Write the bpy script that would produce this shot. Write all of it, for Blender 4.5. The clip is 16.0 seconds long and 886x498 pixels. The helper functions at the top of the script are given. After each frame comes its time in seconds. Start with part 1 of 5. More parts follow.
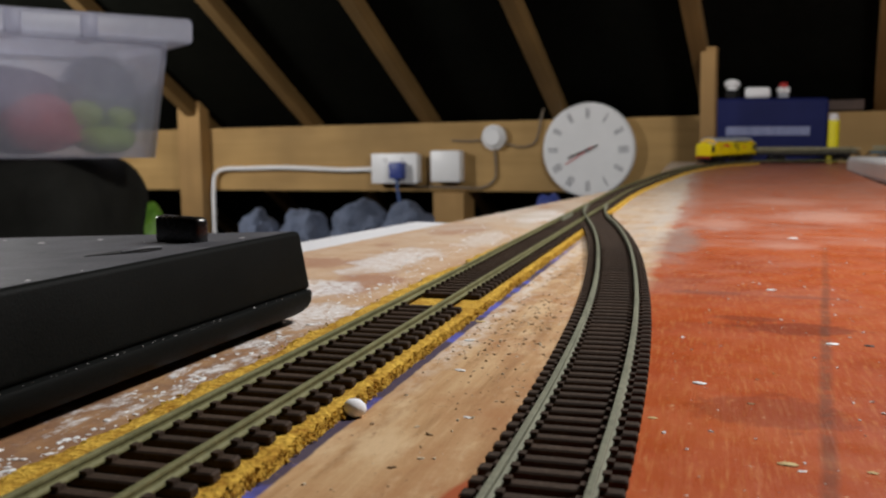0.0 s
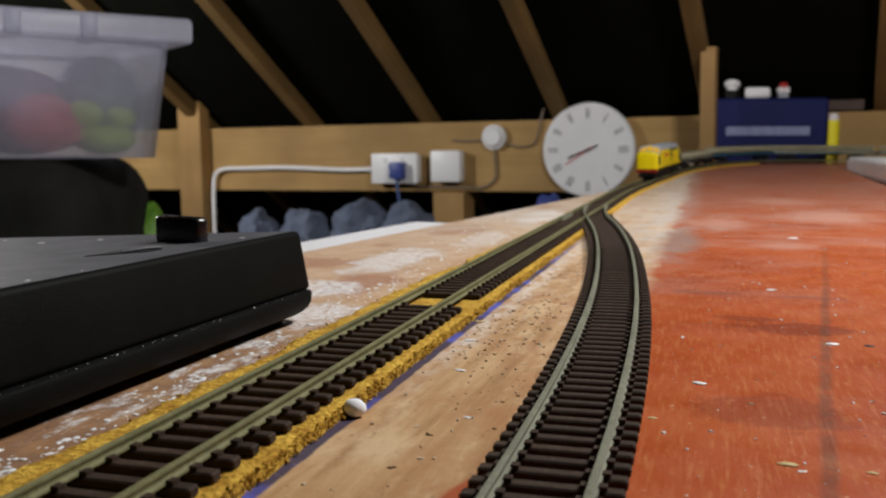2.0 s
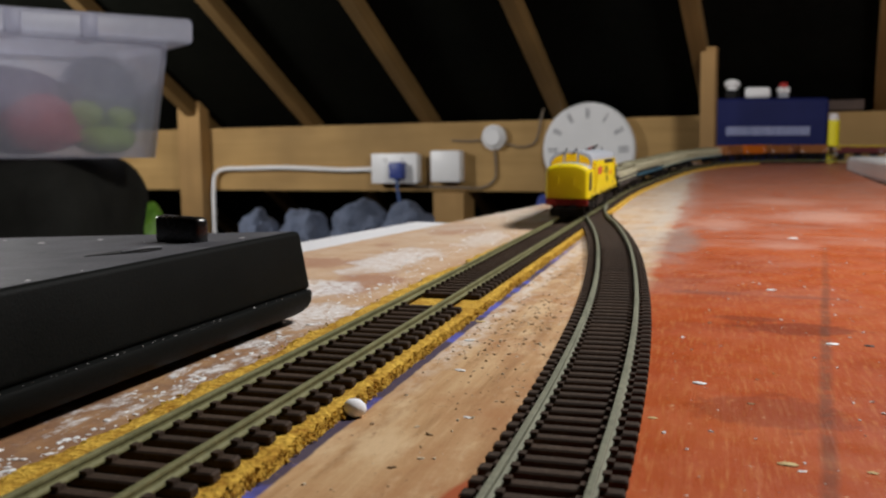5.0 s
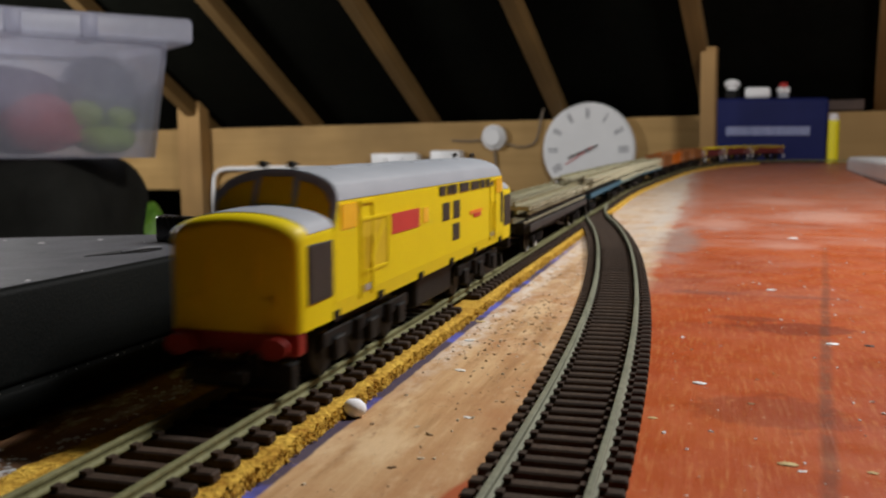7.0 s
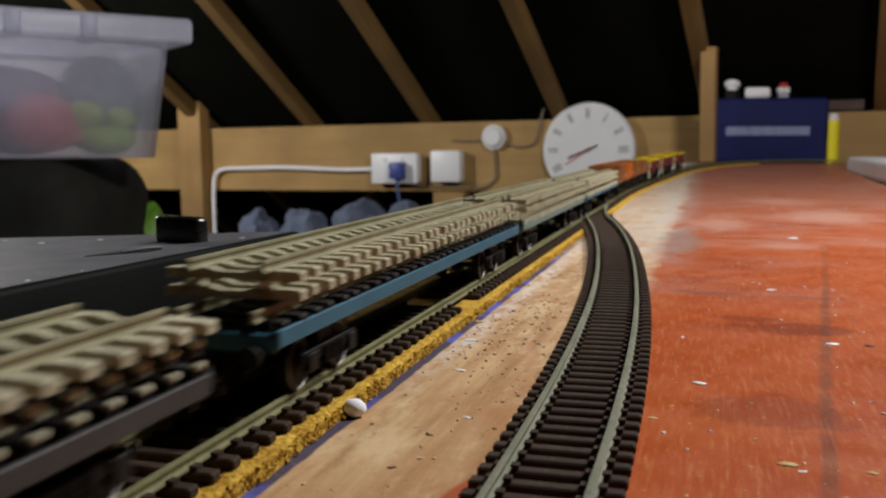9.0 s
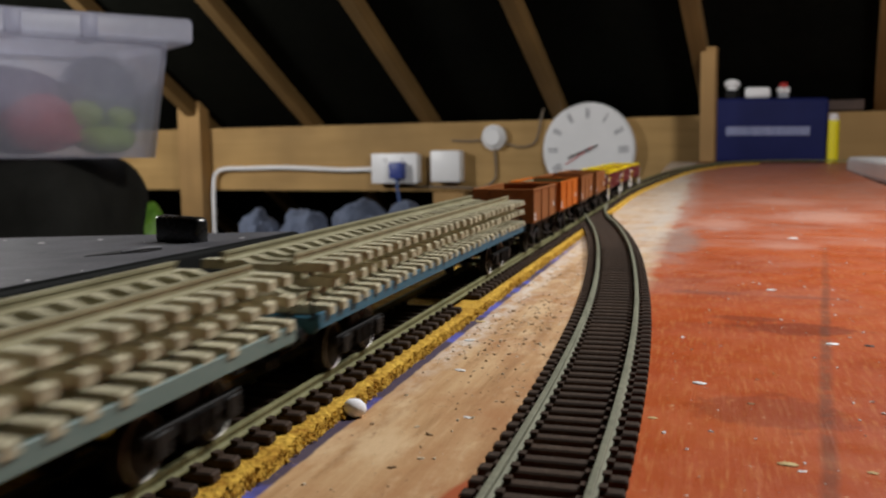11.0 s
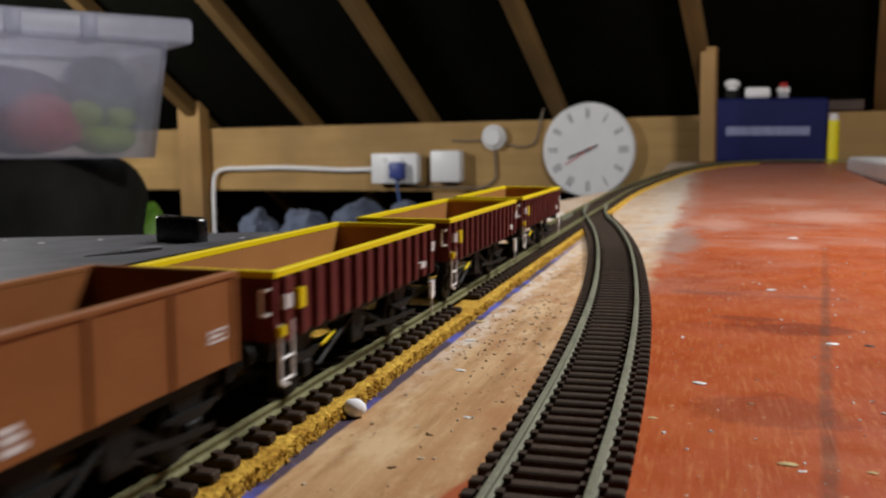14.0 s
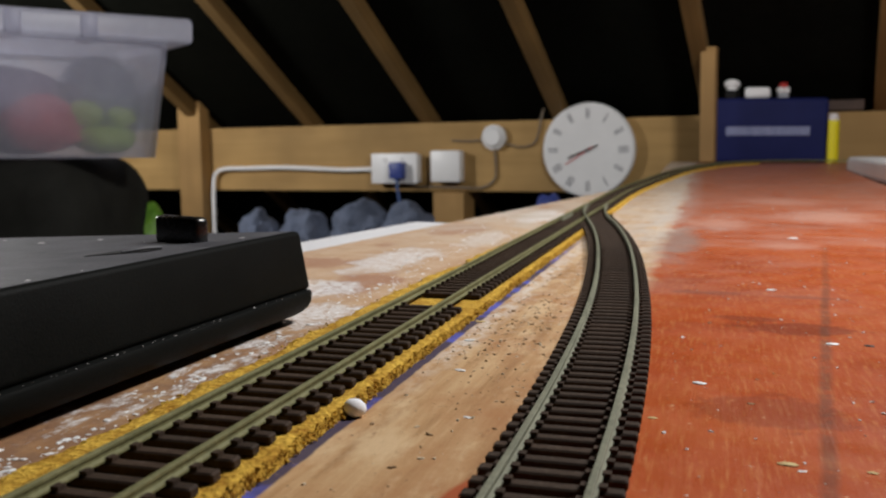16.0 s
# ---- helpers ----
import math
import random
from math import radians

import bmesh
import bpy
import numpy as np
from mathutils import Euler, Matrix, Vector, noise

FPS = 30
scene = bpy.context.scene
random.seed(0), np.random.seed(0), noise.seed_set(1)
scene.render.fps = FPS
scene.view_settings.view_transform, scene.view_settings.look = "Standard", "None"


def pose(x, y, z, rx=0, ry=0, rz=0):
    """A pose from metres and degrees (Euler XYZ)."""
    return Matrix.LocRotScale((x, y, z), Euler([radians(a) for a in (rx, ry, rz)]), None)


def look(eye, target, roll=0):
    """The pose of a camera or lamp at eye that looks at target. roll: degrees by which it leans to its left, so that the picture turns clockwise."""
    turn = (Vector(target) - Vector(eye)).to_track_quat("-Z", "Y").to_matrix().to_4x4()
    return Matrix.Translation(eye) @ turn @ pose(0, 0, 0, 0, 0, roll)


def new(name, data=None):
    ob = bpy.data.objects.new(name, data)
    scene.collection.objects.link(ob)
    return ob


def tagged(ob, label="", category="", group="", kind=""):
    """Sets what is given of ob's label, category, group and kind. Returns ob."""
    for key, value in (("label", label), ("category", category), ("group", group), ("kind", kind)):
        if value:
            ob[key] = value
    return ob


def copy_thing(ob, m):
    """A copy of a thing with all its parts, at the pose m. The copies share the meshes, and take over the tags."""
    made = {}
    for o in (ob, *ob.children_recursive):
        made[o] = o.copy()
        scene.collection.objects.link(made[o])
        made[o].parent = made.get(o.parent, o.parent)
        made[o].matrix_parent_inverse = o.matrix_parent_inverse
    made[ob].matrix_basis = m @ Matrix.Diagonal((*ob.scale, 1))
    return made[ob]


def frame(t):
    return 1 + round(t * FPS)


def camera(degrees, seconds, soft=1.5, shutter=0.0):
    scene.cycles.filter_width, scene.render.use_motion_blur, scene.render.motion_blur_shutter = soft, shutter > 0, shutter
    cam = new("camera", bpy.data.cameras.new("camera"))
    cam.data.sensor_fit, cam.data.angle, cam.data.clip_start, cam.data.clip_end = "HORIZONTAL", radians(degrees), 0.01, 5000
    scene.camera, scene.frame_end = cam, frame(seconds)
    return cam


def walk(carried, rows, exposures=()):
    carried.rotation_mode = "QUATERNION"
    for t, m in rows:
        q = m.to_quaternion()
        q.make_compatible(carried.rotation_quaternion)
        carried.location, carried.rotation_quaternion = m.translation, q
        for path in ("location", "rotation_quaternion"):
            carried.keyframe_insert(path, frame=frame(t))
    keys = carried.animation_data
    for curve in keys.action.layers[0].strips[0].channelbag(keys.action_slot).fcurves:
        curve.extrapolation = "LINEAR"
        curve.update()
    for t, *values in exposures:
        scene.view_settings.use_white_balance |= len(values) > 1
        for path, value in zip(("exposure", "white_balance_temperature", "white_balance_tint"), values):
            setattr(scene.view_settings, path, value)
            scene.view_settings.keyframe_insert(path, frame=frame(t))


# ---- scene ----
cam = camera(50.3, 16.0, soft=2.1, shutter=0.5)
EYE = Vector((0.1006, 0.0, 0.0659))
VIEW = Vector((-math.sin(radians(15.526)) * math.cos(radians(6.433)), math.cos(radians(15.526)) * math.cos(radians(6.433)), -math.sin(radians(6.433))))
HELD = look(EYE, EYE + VIEW, 0)
walk(cam, [(0.0, HELD), (16.0, HELD)], exposures=[(0.0, 0.0), (16.0, 0.0)])
cam.data.dof.use_dof = True
cam.data.dof.focus_distance = 0.27
cam.data.dof.aperture_fstop = 30.0

# ---- light: two bare bulbs under the roof, out of view to the right and to the left ----
world = bpy.data.worlds.new("loft_dark")
scene.world = world
world.use_nodes = True
world.node_tree.nodes["Background"].inputs[0].default_value = (0.5, 0.55, 0.65, 1)
world.node_tree.nodes["Background"].inputs[1].default_value = 0.02
for watts, place in ((49.0, (0.52, 0.70, 0.78)), (40.0, (-1.75, 1.55, 0.48))):
    bulb = bpy.data.lights.new("bulb_light", "POINT")
    bulb.energy, bulb.color, bulb.shadow_soft_size = watts, (0.985, 0.967, 0.955), 0.09
    new("bulb_light", bulb).location = place


# ---- materials ----
def nodes_of(name):
    m = bpy.data.materials.new(name)
    m.use_nodes = True
    nt = m.node_tree
    return m, nt, nt.nodes["Principled BSDF"]


def nz(nt, scale, detail=4.0, rough=0.55, stretch=(1, 1, 1), turn=(0, 0, 0), coord="Object", distort=0.0):
    tc = nt.nodes.new("ShaderNodeTexCoord")
    mp = nt.nodes.new("ShaderNodeMapping")
    mp.inputs["Scale"].default_value = stretch
    mp.inputs["Rotation"].default_value = turn
    nt.links.new(tc.outputs[coord], mp.inputs[0])
    n = nt.nodes.new("ShaderNodeTexNoise")
    n.inputs["Scale"].default_value, n.inputs["Detail"].default_value, n.inputs["Roughness"].default_value = scale, detail, rough
    n.inputs["Distortion"].default_value = distort
    nt.links.new(mp.outputs[0], n.inputs["Vector"])
    return n.outputs["Fac"]


def ramp(nt, src, stops):
    r = nt.nodes.new("ShaderNodeValToRGB")
    el = r.color_ramp.elements
    while len(el) < len(stops):
        el.new(0.5)
    for e, (p, c) in zip(el, stops):
        e.position, e.color = p, (*c, 1) if len(c) == 3 else c
    nt.links.new(src, r.inputs[0])
    return r.outputs[0]


def mask(nt, src, lo, hi):
    r = nt.nodes.new("ShaderNodeMapRange")
    r.inputs["From Min"].default_value, r.inputs["From Max"].default_value = lo, hi
    nt.links.new(src, r.inputs["Value"])
    return r.outputs[0]


def mix(nt, fac, a, b, mode="MIX"):
    m = nt.nodes.new("ShaderNodeMix")
    m.data_type, m.blend_type = "RGBA", mode
    for sock, v in ((m.inputs[0], fac), (m.inputs[6], a), (m.inputs[7], b)):
        if hasattr(v, "links"):
            nt.links.new(v, sock)
        elif isinstance(v, (int, float)):
            sock.default_value = v
        else:
            sock.default_value = (*v, 1)
    return m.outputs[2]


def arith(nt, op, a, b=None):
    m = nt.nodes.new("ShaderNodeMath")
    m.operation = op
    for sock, v in zip(m.inputs, (a, b)):
        if v is None:
            continue
        if hasattr(v, "links"):
            nt.links.new(v, sock)
        else:
            sock.default_value = v
    return m.outputs[0]


def bump(nt, bsdf, src, strength, dist):
    b = nt.nodes.new("ShaderNodeBump")
    b.inputs["Strength"].default_value, b.inputs["Distance"].default_value = strength, dist
    nt.links.new(src, b.inputs["Height"])
    nt.links.new(b.outputs[0], bsdf.inputs["Normal"])


def surf(name, c1, c2, fine=400, coarse=40, rough=0.6, metal=0.0, relief=0.15, dust=0.0, vary=0.0, dist=0.0004, spec=0.5):
    """Two tones mixed at two scales, a little relief, a film of pale dust where asked."""
    m, nt, b = nodes_of(name)
    f, c = nz(nt, fine), nz(nt, coarse, 3)
    t = arith(nt, "ADD", arith(nt, "MULTIPLY", f, 0.5), arith(nt, "MULTIPLY", c, 0.5))
    col = ramp(nt, t, [(0.36, c1), (0.64, c2)])
    if dust:
        d = mask(nt, nz(nt, fine * 0.7, 6, 0.7), 0.55, 0.75)
        col = mix(nt, arith(nt, "MULTIPLY", d, dust), col, (0.5, 0.47, 0.42))
    if vary:
        oi = nt.nodes.new("ShaderNodeObjectInfo")
        col = mix(nt, arith(nt, "MULTIPLY", oi.outputs["Random"], vary), col, (0.01, 0.009, 0.008))
    nt.links.new(col, b.inputs["Base Color"])
    rr = arith(nt, "ADD", arith(nt, "MULTIPLY", f, 0.25), rough - 0.12)
    nt.links.new(rr, b.inputs["Roughness"])
    b.inputs["Metallic"].default_value = metal
    b.inputs["Specular IOR Level"].default_value = spec
    if relief:
        bump(nt, b, f, relief, dist)
    return m


def timber(name, c1, c2, scale=30, along="X", rough=0.75):
    m, nt, b = nodes_of(name)
    st = {"X": (0.06, 1, 1), "Y": (1, 0.06, 1), "Z": (1, 1, 0.06)}[along]
    g = nz(nt, scale, 6, 0.65, st, distort=0.6)
    s = nz(nt, 3.0, 3)
    col = ramp(nt, g, [(0.3, c1), (0.7, c2)])
    col = mix(nt, mask(nt, s, 0.35, 0.75), col, tuple(v * 0.62 for v in c1))
    nt.links.new(col, b.inputs["Base Color"])
    b.inputs["Roughness"].default_value = rough
    bump(nt, b, g, 0.3, 0.002)
    return m


def stain(nt, x, y, cx, cy, rx, ry, wob, soft=0.35):
    """A ragged oval patch: 1 inside, 0 outside."""
    dx, dy = (arith(nt, "DIVIDE", arith(nt, "SUBTRACT", v, c), r) for v, c, r in ((x, cx, rx), (y, cy, ry)))
    d = arith(nt, "SQRT", arith(nt, "ADD", arith(nt, "MULTIPLY", dx, dx), arith(nt, "MULTIPLY", dy, dy)))
    return mask(nt, arith(nt, "ADD", d, wob), 1.0 + soft * 0.5, 1.0 - soft * 0.5)


def board_material():
    """Ply board: bare wood with white filler stains beside the track, worn red varnish beyond it, an ink line and an oily streak."""
    m, nt, b = nodes_of("baseboard_wood")
    tc = nt.nodes.new("ShaderNodeTexCoord")
    sp = nt.nodes.new("ShaderNodeSeparateXYZ")
    nt.links.new(tc.outputs["Object"], sp.inputs[0])
    x, y = sp.outputs[0], sp.outputs[1]

    def times(*v):
        out = v[0]
        for w in v[1:]:
            out = arith(nt, "MULTIPLY", out, w)
        return out
    blotch, mid, fine = nz(nt, 14, 5, 0.6), nz(nt, 55, 6, 0.65), nz(nt, 420, 5, 0.7)
    ragged = arith(nt, "MULTIPLY", arith(nt, "SUBTRACT", nz(nt, 48, 8, 0.75), 0.5), 3.2)
    grain = nz(nt, 150, 6, 0.7, (1, 0.07, 1), (0, 0, -0.55), distort=0.4)
    bare = ramp(nt, grain, [(0.28, (0.29, 0.150, 0.060)), (0.5, (0.47, 0.280, 0.132)), (0.75, (0.60, 0.410, 0.225))])
    bare = mix(nt, times(mask(nt, nz(nt, 24, 6, 0.65, (1, 0.6, 1)), 0.46, 0.66), 0.7), bare, (0.36, 0.155, 0.058))
    bare = mix(nt, times(mask(nt, nz(nt, 36, 7, 0.7, (1, 0.35, 1), (0, 0, -0.55)), 0.52, 0.62), 0.75), bare, (0.64, 0.46, 0.27))
    bare = mix(nt, mask(nt, nz(nt, 95, 6, 0.75, (1, 0.5, 1)), 0.60, 0.70), bare, (0.22, 0.105, 0.045))
    bare = mix(nt, mask(nt, fine, 0.64, 0.70), bare, (0.11, 0.060, 0.030))
    # the pale side towards the board's edge, with brown spills and white filler on it
    left = mask(nt, x, -0.022, -0.034)
    pale = ramp(nt, mid, [(0.3, (0.46, 0.285, 0.165)), (0.7, (0.60, 0.45, 0.33))])
    bare = mix(nt, times(left, mask(nt, y, 0.24, 0.40), 0.8), bare, pale)
    for cx, cy, rx, ry, k in ((-0.056, 0.415, 0.016, 0.034, 0.7), (-0.100, 0.480, 0.020, 0.022, 0.6), (-0.080, 0.700, 0.022, 0.045, 0.65), (-0.098, 0.578, 0.006, 0.012, 0.5), (-0.050, 0.95, 0.022, 0.05, 0.5)):
        bare = mix(nt, times(stain(nt, x, y, cx, cy, rx, ry, ragged), k), bare, (0.33, 0.150, 0.090))
    # browner beside the controller: brown wood, with the shade there put into the colour
    bare = mix(nt, times(mask(nt, x, -0.024, -0.030), mask(nt, y, 0.36, 0.26), mask(nt, mid, 0.32, 0.55), 0.75), bare, (0.200, 0.105, 0.065))
    scum = times(left, mask(nt, y, 0.36, 0.28), mask(nt, nz(nt, 75, 8, 0.75, (1, 0.35, 1)), 0.51, 0.58))
    for cx, cy, rx, ry, k in ((-0.070, 0.390, 0.020, 0.030, 0.95), (-0.043, 0.335, 0.013, 0.026, 0.85), (-0.068, 0.505, 0.018, 0.055, 0.85), (-0.046, 0.630, 0.012, 0.050, 0.6), (-0.042, 0.840, 0.018, 0.080, 0.9), (-0.085, 0.90, 0.02, 0.09, 0.5)):
        scum = arith(nt, "MAXIMUM", scum, times(stain(nt, x, y, cx, cy, rx, ry, ragged), k))
    scum = times(scum, mask(nt, nz(nt, 240, 6, 0.75), 0.36, 0.52))
    bare = mix(nt, scum, bare, (0.74, 0.71, 0.70))
    # dusty smear beyond the junction, and plaster dust between the tracks
    smear = times(mask(nt, y, 0.50, 0.75), mask(nt, nz(nt, 22, 6, 0.7), 0.38, 0.58))
    bare = mix(nt, times(smear, 0.75), bare, (0.56, 0.48, 0.39))
    dust = times(mask(nt, y, 0.27, 0.46), mask(nt, x, 0.012, 0.024), mask(nt, nz(nt, 130, 8, 0.8), 0.50, 0.62))
    bare = mix(nt, times(dust, 0.7), bare, (0.66, 0.57, 0.48))
    seam = times(mask(nt, arith(nt, "ABSOLUTE", arith(nt, "SUBTRACT", x, 0.0250)), 0.0065, 0.001), mask(nt, y, 0.22, 0.30), mask(nt, y, 0.75, 0.55), mask(nt, nz(nt, 150, 8, 0.8, (1, 0.5, 1)), 0.44, 0.56))
    bare = mix(nt, times(seam, 0.85), bare, (0.68, 0.62, 0.56))
    flecks = times(mask(nt, nz(nt, 330, 6, 0.8), 0.60, 0.66), mask(nt, y, 0.20, 0.34))
    bare = mix(nt, times(flecks, 0.8), bare, (0.70, 0.62, 0.52))
    # red varnish
    scr = nz(nt, 700, 6, 0.75, (1, 0.09, 1), (0, 0, 0.12))
    red = ramp(nt, blotch, [(0.25, (0.29, 0.040, 0.006)), (0.5, (0.40, 0.066, 0.009)), (0.75, (0.46, 0.100, 0.018))])
    red = mix(nt, times(mask(nt, scr, 0.50, 0.68), 0.85), red, (0.52, 0.175, 0.050))
    for cx, cy, rx, ry, k in ((0.103, 0.428, 0.015, 0.006, 0.75), (0.135, 0.352, 0.022, 0.010, 0.7), (0.118, 0.368, 0.012, 0.005, 0.6), (0.146, 0.425, 0.016, 0.004, 0.6), (0.110, 0.75, 0.016, 0.016, 0.5), (0.17, 0.80, 0.03, 0.02, 0.45), (0.118, 0.24, 0.016, 0.016, 0.45)):
        red = mix(nt, times(stain(nt, x, y, cx, cy, rx, ry, ragged, 0.25), k), red, (0.20, 0.030, 0.006))
    # hazy sheen of the varnish further off, put into its colour in blotches
    sheen_haze = times(mask(nt, nz(nt, 13, 6, 0.68, (0.6, 1.0, 1)), 0.46, 0.64), mask(nt, y, 0.30, 0.62))
    red = mix(nt, times(sheen_haze, 0.75), red, (0.46, 0.215, 0.155))
    scuffs = times(mask(nt, nz(nt, 190, 6, 0.72, (0.10, 1, 1), (0, 0, 0.1)), 0.64, 0.70), mask(nt, nz(nt, 38, 4), 0.50, 0.62))
    red = mix(nt, times(scuffs, 0.8), red, (0.60, 0.34, 0.22))
    red = mix(nt, mask(nt, fine, 0.635, 0.69), red, (0.64, 0.34, 0.19))
    red = mix(nt, times(mask(nt, nz(nt, 260, 6, 0.8, (1, 0.3, 1)), 0.60, 0.68), mask(nt, y, 0.5, 0.3), 0.6), red, (0.60, 0.27, 0.12))
    # gloss at the far end painted in as paler red, along with pinkish dust
    far_sheen = times(mask(nt, y, 0.42, 1.2), mask(nt, mid, 0.30, 0.60))
    red = mix(nt, times(far_sheen, 0.85), red, (0.355, 0.165, 0.116))
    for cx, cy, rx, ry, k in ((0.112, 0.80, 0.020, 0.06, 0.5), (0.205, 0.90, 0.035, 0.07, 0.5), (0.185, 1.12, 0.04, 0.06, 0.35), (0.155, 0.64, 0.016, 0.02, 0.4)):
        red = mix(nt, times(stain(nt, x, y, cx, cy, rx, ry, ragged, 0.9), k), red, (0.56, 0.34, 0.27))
    # boundary of the varnish, softer far off
    wob = arith(nt, "MULTIPLY", arith(nt, "SUBTRACT", mid, 0.5), 0.022)
    edge = mask(nt, arith(nt, "ADD", x, times(wob, arith(nt, "ADD", 1.0, times(mask(nt, y, 0.5, 1.2), 2.2)))), 0.071, 0.080)
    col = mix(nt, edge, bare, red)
    # a corner of old varnish left beside the branch
    corner = times(mask(nt, arith(nt, "ADD", arith(nt, "SUBTRACT", x, times(y, 0.25)), times(wob, 0.15)), 0.0130, 0.0142), mask(nt, y, 0.196, 0.184), mask(nt, x, 0.072, 0.070))
    col = mix(nt, corner, col, (0.34, 0.075, 0.020))
    # marker line beside the cork
    off = arith(nt, "ABSOLUTE", arith(nt, "SUBTRACT", arith(nt, "ADD", x, times(arith(nt, "SUBTRACT", nz(nt, 60, 3), 0.5), 0.002)), 0.0198))
    ink = times(mask(nt, off, 0.0020, 0.0013), mask(nt, nz(nt, 260, 5, 0.7), 0.27, 0.38))
    inkc = ramp(nt, nz(nt, 38, 2), [(0.52, (0.024, 0.022, 0.070)), (0.60, (0.05, 0.08, 0.46))])
    col = mix(nt, times(ink, mask(nt, y, 0.72, 0.5), 0.92), col, inkc)
    # oily streak
    lx = arith(nt, "SUBTRACT", x, arith(nt, "ADD", 0.104, times(y, 0.111)))
    lx = arith(nt, "ADD", lx, times(arith(nt, "SUBTRACT", nz(nt, 18, 4), 0.5), 0.003))
    streak = times(mask(nt, arith(nt, "ABSOLUTE", lx), 0.0024, 0.0008), mask(nt, y, 0.70, 0.42), mask(nt, nz(nt, 90, 5, 0.7), 0.30, 0.50))
    col = mix(nt, times(streak, 0.55), col, (0.115, 0.050, 0.030))
    # chalky dust and grey grime where the bare wood meets the varnish
    band = times(mask(nt, arith(nt, "ABSOLUTE", arith(nt, "SUBTRACT", x, 0.066)), 0.034, 0.004), mask(nt, y, 0.40, 0.70))
    chalk = times(band, mask(nt, nz(nt, 34, 8, 0.75, (1, 0.5, 1)), 0.40, 0.56))
    col = mix(nt, times(chalk, 0.8), col, (0.50, 0.45, 0.40))
    grime = stain(nt, x, y, 0.086, 0.655, 0.013, 0.085, ragged, 0.8)
    col = mix(nt, times(grime, 0.6), col, (0.24, 0.19, 0.165))
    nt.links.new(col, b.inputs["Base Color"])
    rb = arith(nt, "ADD", arith(nt, "MULTIPLY", mid, 0.5), 0.22)
    nt.links.new(mix(nt, edge, (0.8, 0.8, 0.8), rb), b.inputs["Roughness"])
    b.inputs["Specular IOR Level"].default_value = 0.32
    hgt = arith(nt, "ADD", arith(nt, "MULTIPLY", fine, 0.4), arith(nt, "ADD", grain, arith(nt, "MULTIPLY", scum, 2.2)))
    bump(nt, b, hgt, 0.4, 0.0007)
    return m


M_BOARD = board_material()
M_PLY = timber("ply_edge", (0.30, 0.19, 0.10), (0.45, 0.31, 0.18), 60)
M_CORK = surf("cork", (0.33, 0.155, 0.012), (0.76, 0.49, 0.075), 620, 150, 0.85, relief=0.8, dist=0.0016, spec=0.2)
M_RAIL = surf("rail_metal", (0.120, 0.118, 0.050), (0.215, 0.205, 0.100), 900, 90, 0.66, 0.0, 0.15, spec=0.3)
M_RAIL_B = surf("rail_metal_grey", (0.125, 0.130, 0.090), (0.230, 0.232, 0.165), 900, 90, 0.66, 0.0, 0.15, spec=0.3)
M_SLEEPER = surf("sleeper_plastic", (0.033, 0.0195, 0.0125), (0.066, 0.042, 0.028), 900, 200, 0.75, relief=0.2, dust=0.10, vary=0.35, spec=0.18)
M_BLACK = surf("black_plastic", (0.0026, 0.0032, 0.0030), (0.0055, 0.0062, 0.0058), 1400, 30, 0.6, relief=0.3, dist=0.0003, dust=0.008, spec=0.07)
M_DUSTY = surf("black_plastic_dusty", (0.022, 0.023, 0.030), (0.088, 0.088, 0.100), 1400, 60, 0.6, relief=0.25, dust=0.30, dist=0.0003)
M_GLOSSBLK = surf("black_gloss", (0.006, 0.006, 0.006), (0.010, 0.010, 0.010), 500, 30, 0.25, relief=0.0)
M_UNDER = surf("black_underframe", (0.004, 0.004, 0.004), (0.010, 0.0095, 0.009), 900, 120, 0.6, relief=0.2, spec=0.2)
M_YELLOW = surf("yellow_paint", (0.72, 0.55, 0.001), (0.78, 0.61, 0.002), 900, 30, 0.48, relief=0.04, spec=0.3)
M_OCHRE = surf("ochre_mesh", (0.56, 0.38, 0.002), (0.66, 0.47, 0.004), 1800, 200, 0.6, relief=0.3)
M_GREYROOF = surf("grey_paint", (0.29, 0.31, 0.345), (0.355, 0.375, 0.41), 900, 30, 0.5, relief=0.04)
M_REDPAINT = surf("red_paint", (0.50, 0.035, 0.03), (0.60, 0.05, 0.04), 900, 60, 0.5, relief=0.03)
M_ORANGE = surf("orange_print", (0.75, 0.16, 0.02), (0.80, 0.22, 0.03), 900, 60, 0.5, relief=0.0)
# light from the yellow cab inside, put into the panes' own colour
M_AMBER = surf("amber_lit_window", (0.80, 0.44, 0.008), (0.92, 0.55, 0.014), 500, 60, 0.16, relief=0.0)
M_BEAM = surf("dark_red_paint", (0.20, 0.012, 0.010), (0.28, 0.022, 0.016), 900, 60, 0.5, relief=0.05, spec=0.25)
M_GRILLE = surf("black_grille", (0.012, 0.012, 0.012), (0.030, 0.028, 0.024), 1800, 300, 0.55, relief=0.4)
M_SILVER = surf("silver_metal", (0.40, 0.39, 0.37), (0.52, 0.50, 0.47), 900, 60, 0.55, 0.6, 0.05)
M_CREAM = surf("concrete_sleeper", (0.42, 0.385, 0.255), (0.64, 0.60, 0.43), 900, 140, 0.75, relief=0.2, vary=0.2, spec=0.25)
M_LOADRAIL = surf("load_rail", (0.20, 0.18, 0.10), (0.32, 0.30, 0.19), 900, 90, 0.5, 0.2, 0.1)
M_BLUEFLAT = surf("blue_wagon_paint", (0.014, 0.085, 0.14), (0.024, 0.125, 0.19), 900, 60, 0.5, relief=0.05)
